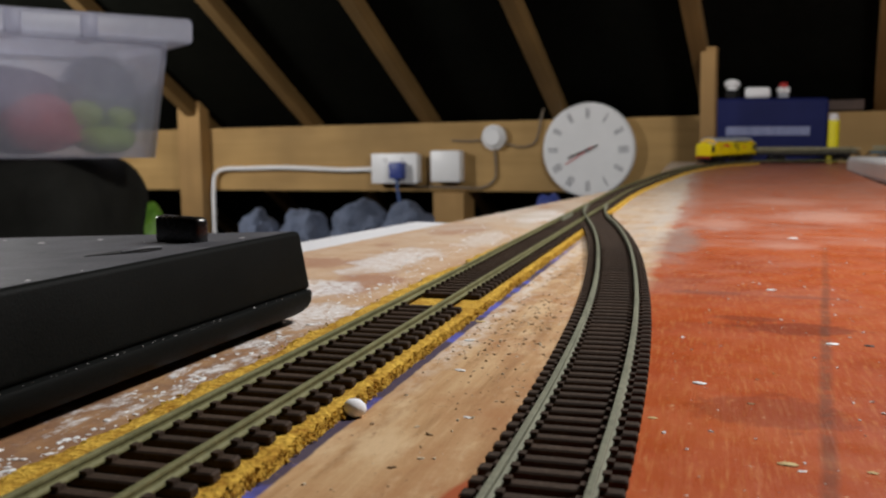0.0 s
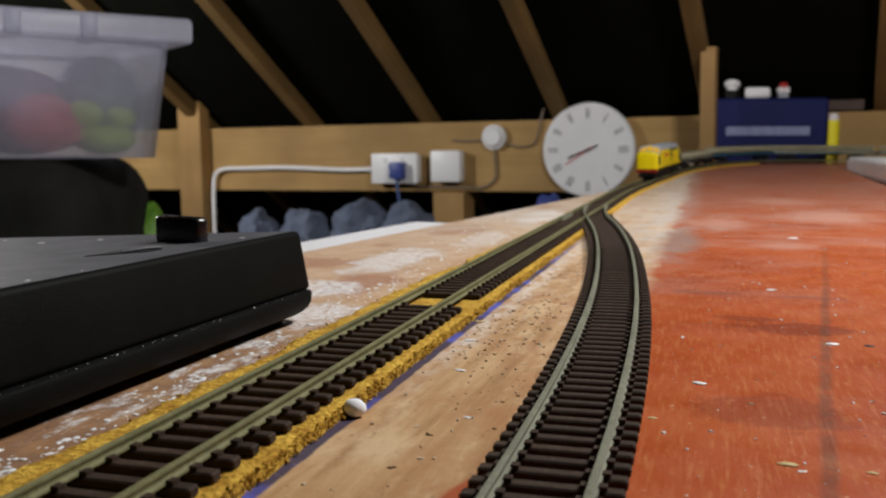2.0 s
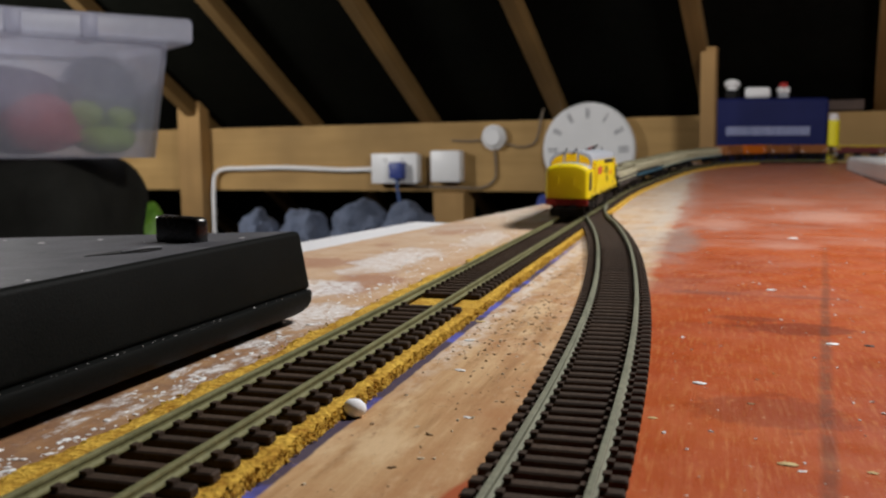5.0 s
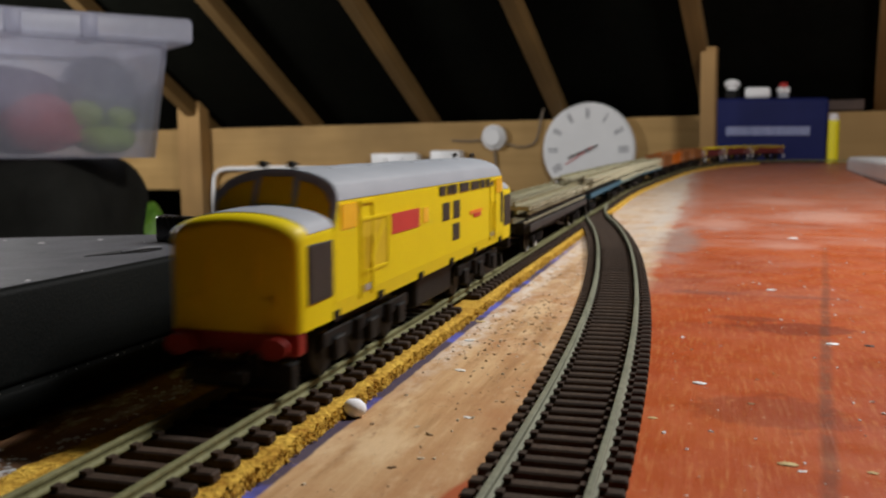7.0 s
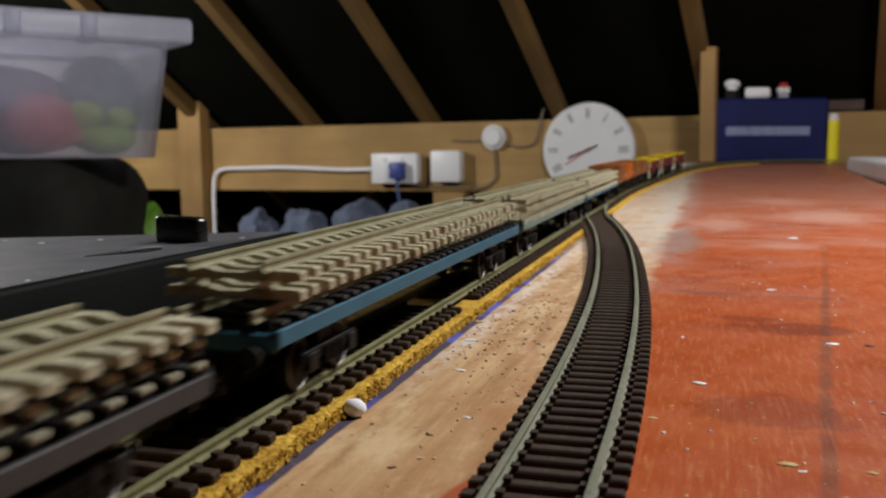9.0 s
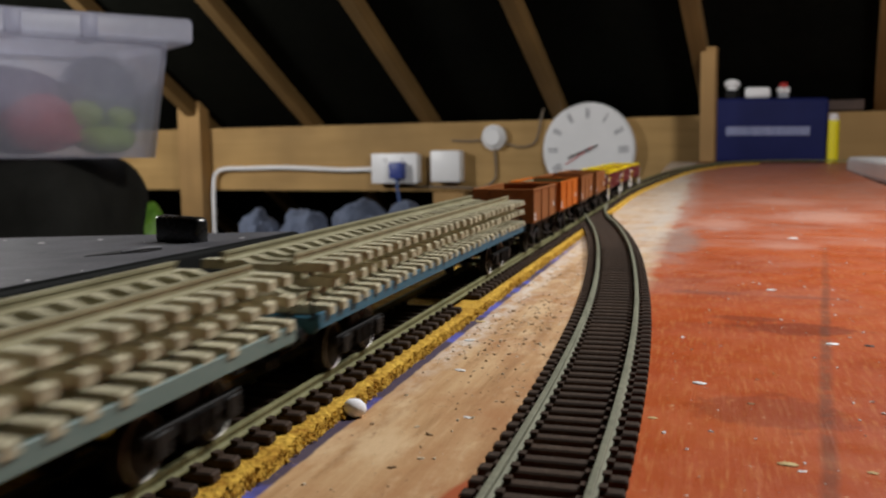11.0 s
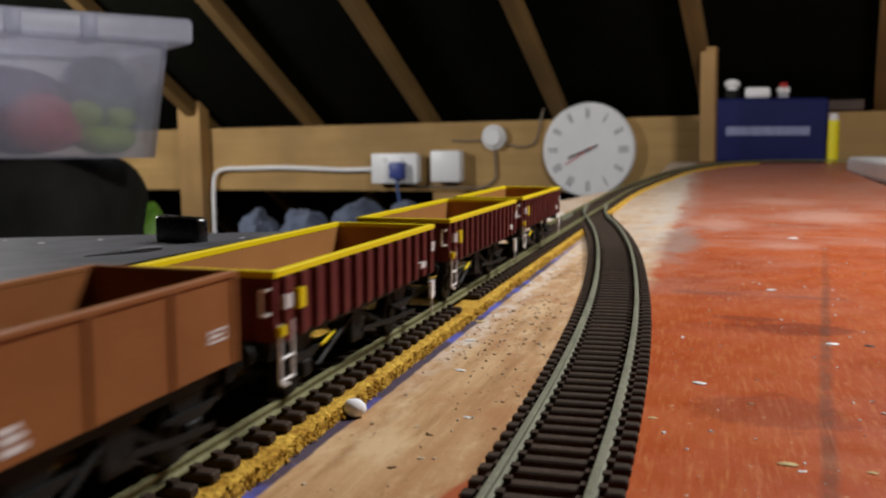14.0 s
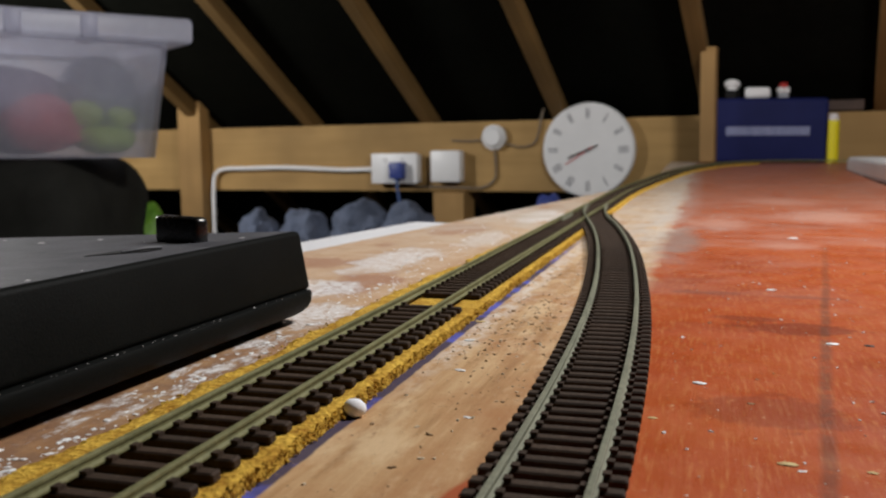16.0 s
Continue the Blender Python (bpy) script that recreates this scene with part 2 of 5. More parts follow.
M_GREYFLAT = surf("grey_wagon_paint", (0.030, 0.029, 0.028), (0.050, 0.048, 0.046), 900, 60, 0.55, relief=0.05, spec=0.3)
M_DARKLOAD = surf("dark_sleeper", (0.010, 0.0085, 0.0080), (0.022, 0.018, 0.016), 900, 200, 0.7, relief=0.2, spec=0.25)
M_BROWN = surf("bauxite_brown", (0.200, 0.070, 0.020), (0.262, 0.098, 0.029), 900, 50, 0.55, relief=0.08, spec=0.25)
M_RUSTOR = surf("bauxite_orange", (0.41, 0.092, 0.005), (0.49, 0.122, 0.008), 900, 50, 0.55, relief=0.08, spec=0.22)
M_INGREY = surf("grey_green_inside", (0.17, 0.17, 0.11), (0.23, 0.23, 0.15), 900, 50, 0.6, relief=0.08)
M_MAROON = surf("maroon_paint", (0.085, 0.012, 0.013), (0.128, 0.020, 0.020), 900, 50, 0.5, relief=0.06, spec=0.3)
M_TANIN = surf("tan_inside", (0.29, 0.125, 0.030), (0.36, 0.16, 0.042), 900, 50, 0.6, relief=0.08)
M_FOAM = surf("white_foam", (0.84, 0.83, 0.86), (0.90, 0.90, 0.92), 1200, 300, 0.95, relief=0.25, spec=0.15)
M_WHITE = surf("white_plastic", (0.80, 0.80, 0.80), (0.87, 0.87, 0.87), 500, 20, 0.4, relief=0.03)
M_PRINT = surf("pale_print", (0.55, 0.52, 0.52), (0.68, 0.65, 0.65), 900, 60, 0.6, relief=0.0)
M_TIMBER = timber("roof_timber", (0.40, 0.240, 0.080), (0.52, 0.325, 0.120), 26, "X")
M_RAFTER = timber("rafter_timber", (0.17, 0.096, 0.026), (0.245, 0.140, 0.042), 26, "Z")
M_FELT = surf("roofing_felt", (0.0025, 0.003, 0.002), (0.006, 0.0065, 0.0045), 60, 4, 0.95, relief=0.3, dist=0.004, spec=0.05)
M_DARKFLOOR = surf("loft_floor_dust", (0.03, 0.026, 0.022), (0.06, 0.05, 0.042), 60, 5, 0.9, relief=0.3, dist=0.004)


# ---- building helpers ----
def part(name, bm, material, parent=None, label="", smooth=False):
    me = bpy.data.meshes.new(name)
    bmesh.ops.recalc_face_normals(bm, faces=bm.faces)
    bm.to_mesh(me)
    bm.free()
    me.materials.append(material)
    if smooth:
        me.polygons.foreach_set("use_smooth", [True] * len(me.polygons))
        me.set_sharp_from_angle(angle=radians(35))
    ob = new(name, me)
    if parent:
        ob.parent = parent
    return tagged(ob, label)


def again(ob, parent, m, name=None):
    """One more object on the same mesh."""
    o = new(name or ob.name.split(".")[0], ob.data)
    o.parent = parent
    o.matrix_basis = m
    return o


def box(bm, x0, x1, y0, y1, z0, z1, bev=0.0, seg=2, m=None):
    r = bmesh.ops.create_cube(bm, size=1.0)
    vs = r["verts"]
    for v in vs:
        v.co = Vector(((x0 + x1) / 2 + v.co.x * (x1 - x0), (y0 + y1) / 2 + v.co.y * (y1 - y0), (z0 + z1) / 2 + v.co.z * (z1 - z0)))
    if bev:
        es = list({e for v in vs for e in v.link_edges})
        out = bmesh.ops.bevel(bm, geom=es, offset=bev, segments=seg, profile=0.5, affect="EDGES")
        vs = list({v for f in out["faces"] for v in f.verts} | {v for v in vs if v.is_valid})
    if m is not None:
        for v in vs:
            v.co = m @ v.co
    return vs


def made(*boxes, bev=0.0):
    bm = bmesh.new()
    for b in boxes:
        box(bm, *b, bev=bev)
    return bm


def cyl(bm, p, q, r, seg=16, r2=None):
    p, q = Vector(p), Vector(q)
    d = q - p
    m = Matrix.Translation((p + q) / 2) @ d.to_track_quat("Z", "Y").to_matrix().to_4x4()
    bmesh.ops.create_cone(bm, cap_ends=True, segments=seg, radius1=r, radius2=r if r2 is None else r2, depth=d.length, matrix=m)


def prism(bm, outline, y0, y1, lean=None):
    """A closed outline of (x, z) drawn out along y; lean(x, z, end) shifts the end rings."""
    rings = []
    for end, y in ((0, y0), (1, y1)):
        rings.append([bm.verts.new((x, y + (lean(x, z, end) if lean else 0), z)) for x, z in outline])
    n = len(outline)
    for i in range(n):
        j = (i + 1) % n
        bm.faces.new((rings[0][i], rings[0][j], rings[1][j], rings[1][i]))
    bm.faces.new(rings[0])
    bm.faces.new(rings[1][::-1])


def sweep(bm, profile, points, cap=True):
    """A closed profile of (side, up) carried along points."""
    pts = [Vector(p) for p in points]
    rings = []
    for i, p in enumerate(pts):
        d = (pts[min(i + 1, len(pts) - 1)] - pts[max(i - 1, 0)]).normalized()
        side = d.cross(Vector((0, 0, 1))).normalized()
        up = side.cross(d)
        rings.append([bm.verts.new(p + side * a + up * b) for a, b in profile])
    n = len(profile)
    for a, b in zip(rings, rings[1:]):
        for i in range(n):
            j = (i + 1) % n
            bm.faces.new((a[i], a[j], b[j], b[i]))
    if cap:
        bm.faces.new(rings[0])
        bm.faces.new(rings[-1][::-1])


def ring(r, n=10):
    return [(r * math.cos(2 * math.pi * i / n), r * math.sin(2 * math.pi * i / n)) for i in range(n)]


def thing(name, label, category, group="", m=None, kind=""):
    e = new(name)
    e.empty_display_size = 0.02
    if m is not None:
        e.matrix_basis = m
    return tagged(e, label, category, group, kind)


# ---- the lie of the land: the board is level near by and rises a little at the far curve ----
def ease(t):
    t = min(max(t, 0.0), 1.0)
    return t * t * (3 - 2 * t)


def land(y):
    return 0.019 * ease((y - 1.25) / 1.0)


KNOTS = [(0, -2.6), (0, -1.5), (0, -0.5), (0, 0.5), (0, 1.0), (0.0, 1.15), (0.0059, 1.3385), (0.0284, 1.5834), (0.0657, 1.8325), (0.1312, 2.048),
         (0.2235, 2.2033), (0.3382, 2.2902), (0.6127, 2.3219), (1.2, 2.235), (2.2, 2.087), (3.2, 1.94)]


def spline(knots, step=0.004):
    out = []
    for i in range(len(knots) - 1):
        p0, p1, p2, p3 = (Vector(knots[min(max(i + k, 0), len(knots) - 1)]) for k in (-1, 0, 1, 2))
        l = (p2 - p1).length
        # tangents scaled to the chord, so that uneven knots stay smooth
        t1 = (p2 - p0) / max((p1 - p0).length + l, 1e-6) * l
        t2 = (p3 - p1) / max((p3 - p2).length + l, 1e-6) * l
        n = max(2, int(l / step))
        for k in range(n):
            u = k / n
            out.append(p1 * (2 * u**3 - 3 * u**2 + 1) + t1 * (u**3 - 2 * u**2 + u) + p2 * (3 * u**2 - 2 * u**3) + t2 * (u**3 - u**2))
    out.append(Vector(knots[-1]))
    return out


LINE = spline(KNOTS)
ARC = [0.0]
for a_, b_ in zip(LINE, LINE[1:]):
    ARC.append(ARC[-1] + (b_ - a_).length)
ZERO = ARC[min(range(len(LINE)), key=lambda i: abs(LINE[i].y) + abs(LINE[i].x))] - LINE[min(range(len(LINE)), key=lambda i: abs(LINE[i].y) + abs(LINE[i].x))].y
ARC = [a - ZERO for a in ARC]
RAILTOP = 0.0081


def on_line(s):
    """The place on the main line's rails, s metres of track beyond the camera."""
    i = int(np.clip(np.searchsorted(ARC, s) - 1, 0, len(ARC) - 2))
    u = (s - ARC[i]) / (ARC[i + 1] - ARC[i])
    p = LINE[i].lerp(LINE[i + 1], u)
    return Vector((p.x, p.y, land(p.y) + RAILTOP))


# ---- ground, cork, tracks ----
def baseboard():
    bm = bmesh.new()
    xs = [-0.9, -0.5] + [-0.2 + 0.02 * i for i in range(36)] + [0.7, 1.2, 2.0, 3.4]
    ys = [-2.7, -2, -1, -0.4] + [-0.1 + 0.05 * i for i in range(51)]

    def left(y):
        return min(-0.205 + 0.137 * y, 0.02) if y > -0.4 else -0.26
    grid = []
    for y in ys:
        row = []
        for x in xs:
            xx = max(x, left(y))
            yy = min(y, 2.465 - 0.1477 * (xx - 0.0865))
            row.append(bm.verts.new((xx, yy, land(yy))))
        grid.append(row)
    for a, b in zip(grid, grid[1:]):
        for i in range(len(xs) - 1):
            if (a[i].co - a[i + 1].co).length > 1e-6 or (b[i].co - b[i + 1].co).length > 1e-6:
                bm.faces.new((a[i], a[i + 1], b[i + 1], b[i]))
    bmesh.ops.remove_doubles(bm, verts=bm.verts, dist=1e-6)
    bmesh.ops.recalc_face_normals(bm, faces=bm.faces)
    ret = bmesh.ops.extrude_face_region(bm, geom=list(bm.faces))
    for v in ret["geom"]:
        if isinstance(v, bmesh.types.BMVert):
            v.co.z -= 0.012
    ob = part("baseboard", bm, M_BOARD)
    tagged(ob, "plywood layout board, bare wood beside the track and worn red varnish", "board", kind="structure")


baseboard()


def cork_bed():
    bm = bmesh.new()
    n = 1500
    rows = []
    for i in range(n + 1):
        s = -0.1 + 2.3 * i / n
        p, q = on_line(s), on_line(s + 0.002)
        d = (q - p).normalized()
        side = Vector((d.y, -d.x, 0))
        base = p - Vector((0, 0, RAILTOP))
        row = []
        wl = 0.0255 - 0.007 * ease((s - 0.35) / 0.35)
        jl = 0.0022 * noise.noise((s * 90, 1.3, 0)) + 0.0012 * noise.noise((s * 420, 5, 0)) + 0.005 * max(0, noise.noise((s * 22, 9, 0)) - 0.1)
        jr = 0.0009 * noise.noise((s * 130, 7.7, 0)) + 0.0011 * noise.noise((s * 600, 3, 0)) - 0.0006
        for k, (off, z) in enumerate(((-wl + jl - 0.0006, 0.0), (-wl + jl, 0.0026), (-wl + jl + 0.002, 0.0031), (-0.012, 0.0031), (0, 0.0031), (0.012, 0.0031),
                                      (0.0172 + jr, 0.0031), (0.0184 + jr, 0.0026), (0.0190 + jr, 0.0))):
            jz = 0.00035 * noise.noise((s * 380, k * 1.7, 2)) if z > 0 else 0
            row.append(bm.verts.new(base + side * off + Vector((0, 0, z + jz))))
        rows.append(row)
    for a, b in zip(rows, rows[1:]):
        for i in range(len(a) - 1):
            bm.faces.new((a[i], a[i + 1], b[i + 1], b[i]))
    tagged(part("cork_underlay", bm, M_CORK), "crumbly ochre cork strip glued under the straight track", "underlay", kind="structure")


cork_bed()

RAILSHAPE = [(-0.0011, -0.0026), (0.0011, -0.0026), (0.0011, -0.0022), (0.00035, -0.0018), (0.00035, -0.0009), (0.0007, -0.0007), (0.0007, -0.0001),
             (0.0005, 0.0), (-0.0005, 0.0), (-0.0007, -0.0001), (-0.0007, -0.0007), (-0.00035, -0.0009), (-0.00035, -0.0018), (-0.0011, -0.0022)]


def rail(parent, places, off, material):
    bm = bmesh.new()
    pts = []
    for i, p in enumerate(places):
        d = (places[min(i + 1, len(places) - 1)] - places[max(i - 1, 0)]).normalized()
        pts.append(p + Vector((d.y, -d.x, 0)) * off)
    sweep(bm, RAILSHAPE, pts)
    return part("rail", bm, material, parent)


def sleeper_mesh(half=0.0150):
    bm = bmesh.new()
    box(bm, -half, half, -0.0017, 0.0017, -0.0049, -0.0027, bev=0.0004, seg=1)
    for x in (-0.00895, 0.00895):
        for dx in (-0.0017, 0.0017):
            box(bm, x + dx - 0.0008, x + dx + 0.0008, -0.0011, 0.0011, -0.0028, -0.0018)
    me = bpy.data.meshes.new("sleeper")
    bm.to_mesh(me)
    bm.free()
    me.materials.append(M_SLEEPER)
    return me


def lay(parent, me, places, pitch, skip=None, limit=300):
    """Sleepers along a line of places, spaced by pitch."""
    acc, nxt, made_ = 0.0, 0.0, 0
    rng = random.Random(4)
    rest = bmesh.new()
    for a, b in zip(places, places[1:]):
        l = (b - a).length
        while nxt <= acc + l:
            p = a.lerp(b, (nxt - acc) / l)
            d = (b - a).normalized()
            nxt += pitch
            if skip and skip(p):
                continue
            m = Matrix.Translation(p) @ Matrix.Rotation(math.atan2(-d.x, d.y) + rng.uniform(-0.012, 0.012), 4, "Z")
            if p.y > 0.05 and made_ < limit:
                o = new("sleeper", me)
                o.parent = parent
                o.matrix_basis = m
                made_ += 1
            elif p.y < 0.05:
                vs = rest.verts
                k = len(vs)
                rest.from_mesh(me)
                rest.verts.ensure_lookup_table()
                for v in rest.verts[k:]:
                    v.co = m @ v.co
        acc += l
    if len(rest.verts):
        tagged(part("sleeper_row", rest, M_SLEEPER, parent), kind="stuff")
    else:
        rest.free()


def main_track():
    t = thing("main_track", "olive-railed model railway track on cork, sleepers brown", "railway track")
    places = [on_line(-2.4 + 0.02 * i) for i in range(245)]
    for off in (-0.00895, 0.00895):
        rail(t, places, off, M_RAIL)
    me = sleeper_mesh()
    lay(t, me, [on_line(-2.4 + 0.008 * i) for i in range(600)], 0.0079, skip=lambda p: 0.3385 < p.y < 0.3645 and p.x < 0.1)


def branch_x(y):
    if y < 0.17:
        return 0.0735
    if y < 0.74:
        return 0.0735 - (y - 0.17) ** 2 / 6.2
    return 0.0211 * max(0.0, (0.969 - y) / 0.229) ** 2


def branch_track():
    t = thing("branch_track", "grey-railed model railway track curving in to a junction", "railway track")
    def at(y):
        return Vector((branch_x(y), y, 0.0050 + 0.0031 * ease((y - 0.40) / 0.16)))
    places = [at(-2.4 + 0.02 * i) for i in range(152)] + [at(0.64 + 0.01 * i) for i in range(29)]
    for off in (-0.00895, 0.00895):
        rail(t, places, off, M_RAIL_B)
    me = sleeper_mesh(0.0147)
    lay(t, me, [at(-2.4 + 0.008 * i) for i in range(402)], 0.0073)
    # check rails and the crossing nose
    for x0, y0, x1, y1 in ((-0.0065, 0.73, -0.0065, 0.79), (0.0330, 0.72, 0.0225, 0.78)):
        bm = bmesh.new()
        sweep(bm, RAILSHAPE, [Vector((x0, y0, 0.0081)), Vector((x1, y1, 0.0081))])
        part("check_rail", bm, M_RAIL_B, t)


main_track()
branch_track()


# ---- rolling stock; each vehicle's front faces -y, its origin is on the rails at its middle ----
def wheel(parent, y, x, r):
    bm = bmesh.new()
    s = 1 if x > 0 else -1
    cyl(bm, (x - 0.0011, y, r), (x + 0.0011, y, r), r, 20)
    cyl(bm, (x - s * 0.0014, y, r), (x - s * 0.0011, y, r), r + 0.0008, 20)
    cyl(bm, (x + s * 0.0011, y, r), (x + s * 0.0016, y, r), r * 0.45, 10)
    return part("wheel", bm, M_UNDER, parent)


def axle(parent, y, r, bright=False):
    for x in (-0.0085, 0.0085):
        wheel(parent, y, x, r)
        if bright:
            s = 1 if x > 0 else -1
            bm = bmesh.new()
            pts = [(x + s * 0.0012, y + (r - 0.0003) * math.cos(k * math.pi / 12), r + (r - 0.0003) * math.sin(k * math.pi / 12)) for k in range(25)]
            for p, q in zip(pts, pts[1:]):
                cyl(bm, p, q, 0.00018, 5)
            part("tyre", bm, M_SILVER, parent, "bright metal tyre")
    bm = bmesh.new()
    cyl(bm, (-0.0085, y, r), (0.0085, y, r), 0.001, 8)
    part("axle", bm, M_UNDER, parent)


def coupling(parent, y, s):
    """Hook and bar between vehicles; s is -1 in front and 1 behind."""
    bm = bmesh.new()
    ys = sorted((y, y + s * 0.011))
    box(bm, -0.0022, 0.0022, ys[0], ys[1], 0.0068, 0.0082)
    box(bm, -0.0075, 0.0075, y + s * 0.0095 - 0.0006, y + s * 0.0095 + 0.0006, 0.0066, 0.0090)
    part("coupling", bm, M_UNDER, parent)


def buffers(parent, y, s, z, x=0.0115, material=None, wide=1.0):
    for sx in (-1, 1):
        bm = bmesh.new()
        cyl(bm, (sx * x, y, z), (sx * x, y + s * 0.0040, z), 0.0013, 12)
        k = len(bm.verts)
        cyl(bm, (sx * x, y + s * 0.0040, z), (sx * x, y + s * 0.0050, z), 0.0024, 16)
        bm.verts.ensure_lookup_table()
        for v in bm.verts[k:]:
            v.co.x = sx * x + (v.co.x - sx * x) * wide
        part("buffer", bm, material or M_UNDER, parent, smooth=True)


def loco():
    e = thing("model_locomotive", "bright yellow diesel model locomotive with a grey roof", "locomotive")
    H = 0.116
    HW, ZB, ZC, ZT = 0.0167, 0.0160, 0.0438, 0.0512

    def lean(x, z, end):
        return (1 if end == 0 else -1) * max(0.0, z - 0.0365) * 0.42
    bm = bmesh.new()
    prism(bm, [(-HW + 0.0006, ZB), (HW - 0.0006, ZB), (HW, ZB + 0.004), (HW, 0.0365), (HW - 0.0003, ZC), (-HW + 0.0003, ZC), (-HW, 0.0365), (-HW, ZB + 0.004)], -H + 0.0195, H - 0.0195, lean)
    body = part("body", bm, M_YELLOW, e)
    # roof
    arcx = [HW - 0.0003 - (2 * HW - 0.0006) * i / 24 for i in range(25)]
    bm = bmesh.new()
    prism(bm, [(x, ZC + 0.0002 + (ZT - ZC) * math.sqrt(max(0, 1 - (x / (HW - 0.0003)) ** 2)) ** 0.85) for x in arcx], -H + 0.0195, H - 0.0195, lean)
    roof = part("roof", bm, M_GREYROOF, e, "grey arched roof", smooth=True)
    for y in (-0.062, -0.03, 0.012, 0.048, 0.07):
        part("roof_hatch", made((-0.0055, 0.0055, y - 0.009, y + 0.009, 0.0502, 0.0513), bev=0.0003), M_GREYROOF, roof)
    for s in (-1, 1):
        yn = s * H

        def P(y):  # distance back from this end's nose
            return yn - s * y
        # nose with a crowned top and rounded edges
        bm = bmesh.new()
        secs = [(0.0, 0.0134, 0.0336, 0.0391), (0.0003, 0.0144, 0.0345, 0.0403), (0.0010, 0.0153, 0.0353, 0.0412), (0.0020, 0.0159, 0.0359, 0.0417), (0.0034, 0.0163, 0.0363, 0.0421), (0.0194, HW - 0.0001, 0.0368, 0.0427)]
        rings = []
        for y, hw, zs, zt in secs:
            pts = [(-hw, ZB)] + [(-hw, ZB + 0.006)] + [(hw * math.sin(a), zs + (zt - zs) * math.cos(a) ** 0.8 if abs(a) < 1.57 else zs) for a in [-1.5707 + 3.1414 * i / 14 for i in range(15)]] + [(hw, ZB + 0.006), (hw, ZB)]
            rings.append([bm.verts.new((x, P(y), z)) for x, z in pts])
        for a, b in zip(rings, rings[1:]):
            for i in range(len(a)):
                j = (i + 1) % len(a)
                bm.faces.new((a[i], a[j], b[j], b[i]))
        bm.faces.new(rings[0])
        bm.faces.new(rings[-1])
        nose = part("nose", bm, M_YELLOW, e, smooth=True)
        # grey top panel of the nose
        bm = bmesh.new()
        rows = []
        for y in (0.0052, 0.0125, 0.0194):
            hw = 0.0163 + (y - 0.0022) / 0.0172 * (HW - 0.0001 - 0.0163)
            zs = 0.0362 + (y - 0.0022) / 0.0172 * 0.0006
            rows.append([bm.verts.new((hw * math.sin(a), P(y), zs + (0.0059) * math.cos(a) ** 0.8 + 0.00018)) for a in [-1.45 + 2.9 * i / 14 for i in range(15)]])
        for a, b in zip(rows, rows[1:]):
            for i in range(14):
                bm.faces.new((a[i], a[i + 1], b[i + 1], b[i]))
        part("nose_panel", bm, M_GREYROOF, nose, "grey panel on the nose top", smooth=True)
        # windscreen surround and three panes on the leaning front
        def Y(z, proud):
            return yn - s * (0.0195 + max(0.0, z - 0.0365) * 0.42 - proud)

        def plate(name, outline, proud, mat, par, lab=""):
            bm = bmesh.new()
            f = [bm.verts.new((x, Y(z, proud), z)) for x, z in outline]
            k = [bm.verts.new((x, Y(z, 0.0), z)) for x, z in outline]
            n = len(f)
            bm.faces.new(f)
            for i in range(n):
                bm.faces.new((f[i], f[(i + 1) % n], k[(i + 1) % n], k[i]))
            return part(name, bm, mat, par, lab)
        hwf = HW - 0.0004
        top = [(hwf * math.cos(a), ZC + (ZT - ZC - 0.0001) * math.sin(a) ** 0.85) for a in [math.pi * i / 20 for i in range(21)]]
        sur = plate("windscreen_surround", [(-hwf, 0.0369), *[(x, 0.0369 + 0.0058 * math.cos(x / hwf * 1.5)) for x in (-0.012, -0.006, 0, 0.006, 0.012)], (hwf, 0.0369), *top], 0.0003, M_GREYROOF, e)
        plate("windscreen", [(-0.0046, 0.0431), (0.0046, 0.0431), (0.0042, 0.0496), (-0.0042, 0.0496)], 0.0006, M_AMBER, sur, "pane painted amber for the lit cab behind it")
        for sx in (-1, 1):
            plate("windscreen", [(sx * 0.0060, 0.0426), (sx * 0.0148, 0.0392), (sx * 0.0148, 0.0432), (sx * 0.0128, 0.0460), (sx * 0.0100, 0.0478), (sx * 0.0060, 0.0488)], 0.0006, M_AMBER, sur, "pane painted amber for the lit cab behind it")
            # horn, side grille of the nose, cab window, door, handrail
            bm = bmesh.new()
            cyl(bm, (sx * 0.0038, P(0.026), 0.0508), (sx * 0.0038, P(0.026), 0.0524), 0.0004, 8)
            cyl(bm, (sx * 0.0038, P(0.0275), 0.0526), (sx * 0.0038, P(0.0235), 0.0526), 0.0004, 8, 0.0009)
            part("horn", bm, M_UNDER, roof)
            x0, x1 = sorted((sx * 0.0150, sx * 0.01685))
            y0, y1 = sorted((P(0.0044), P(0.0184)))
            part("nose_grille", made((x0, x1, y0, y1, 0.0218, 0.0352), bev=0.0003), M_GRILLE, nose, "black side grille")
            x0, x1 = sorted((sx * 0.0160, sx * 0.01692))
            y0, y1 = sorted((P(0.0235), P(0.0345)))
            part("cab_window", made((x0, x1, y0, y1, 0.0368, 0.0432), bev=0.0003), M_AMBER, body, "cab window painted amber for the lit inside")
            bm = bmesh.new()
            for ya, yb, za, zb in ((0.0362, 0.0372, 0.0185, 0.0432), (0.0455, 0.0465, 0.0185, 0.0432), (0.0362, 0.0465, 0.0424, 0.0432)):
                y0, y1 = sorted((P(ya), P(yb)))
                box(bm, x0, x1 + (0.0001 if sx > 0 else 0), y0, y1, za, zb)
            part("door_frame", bm, M_YELLOW, body)
            bm = bmesh.new()
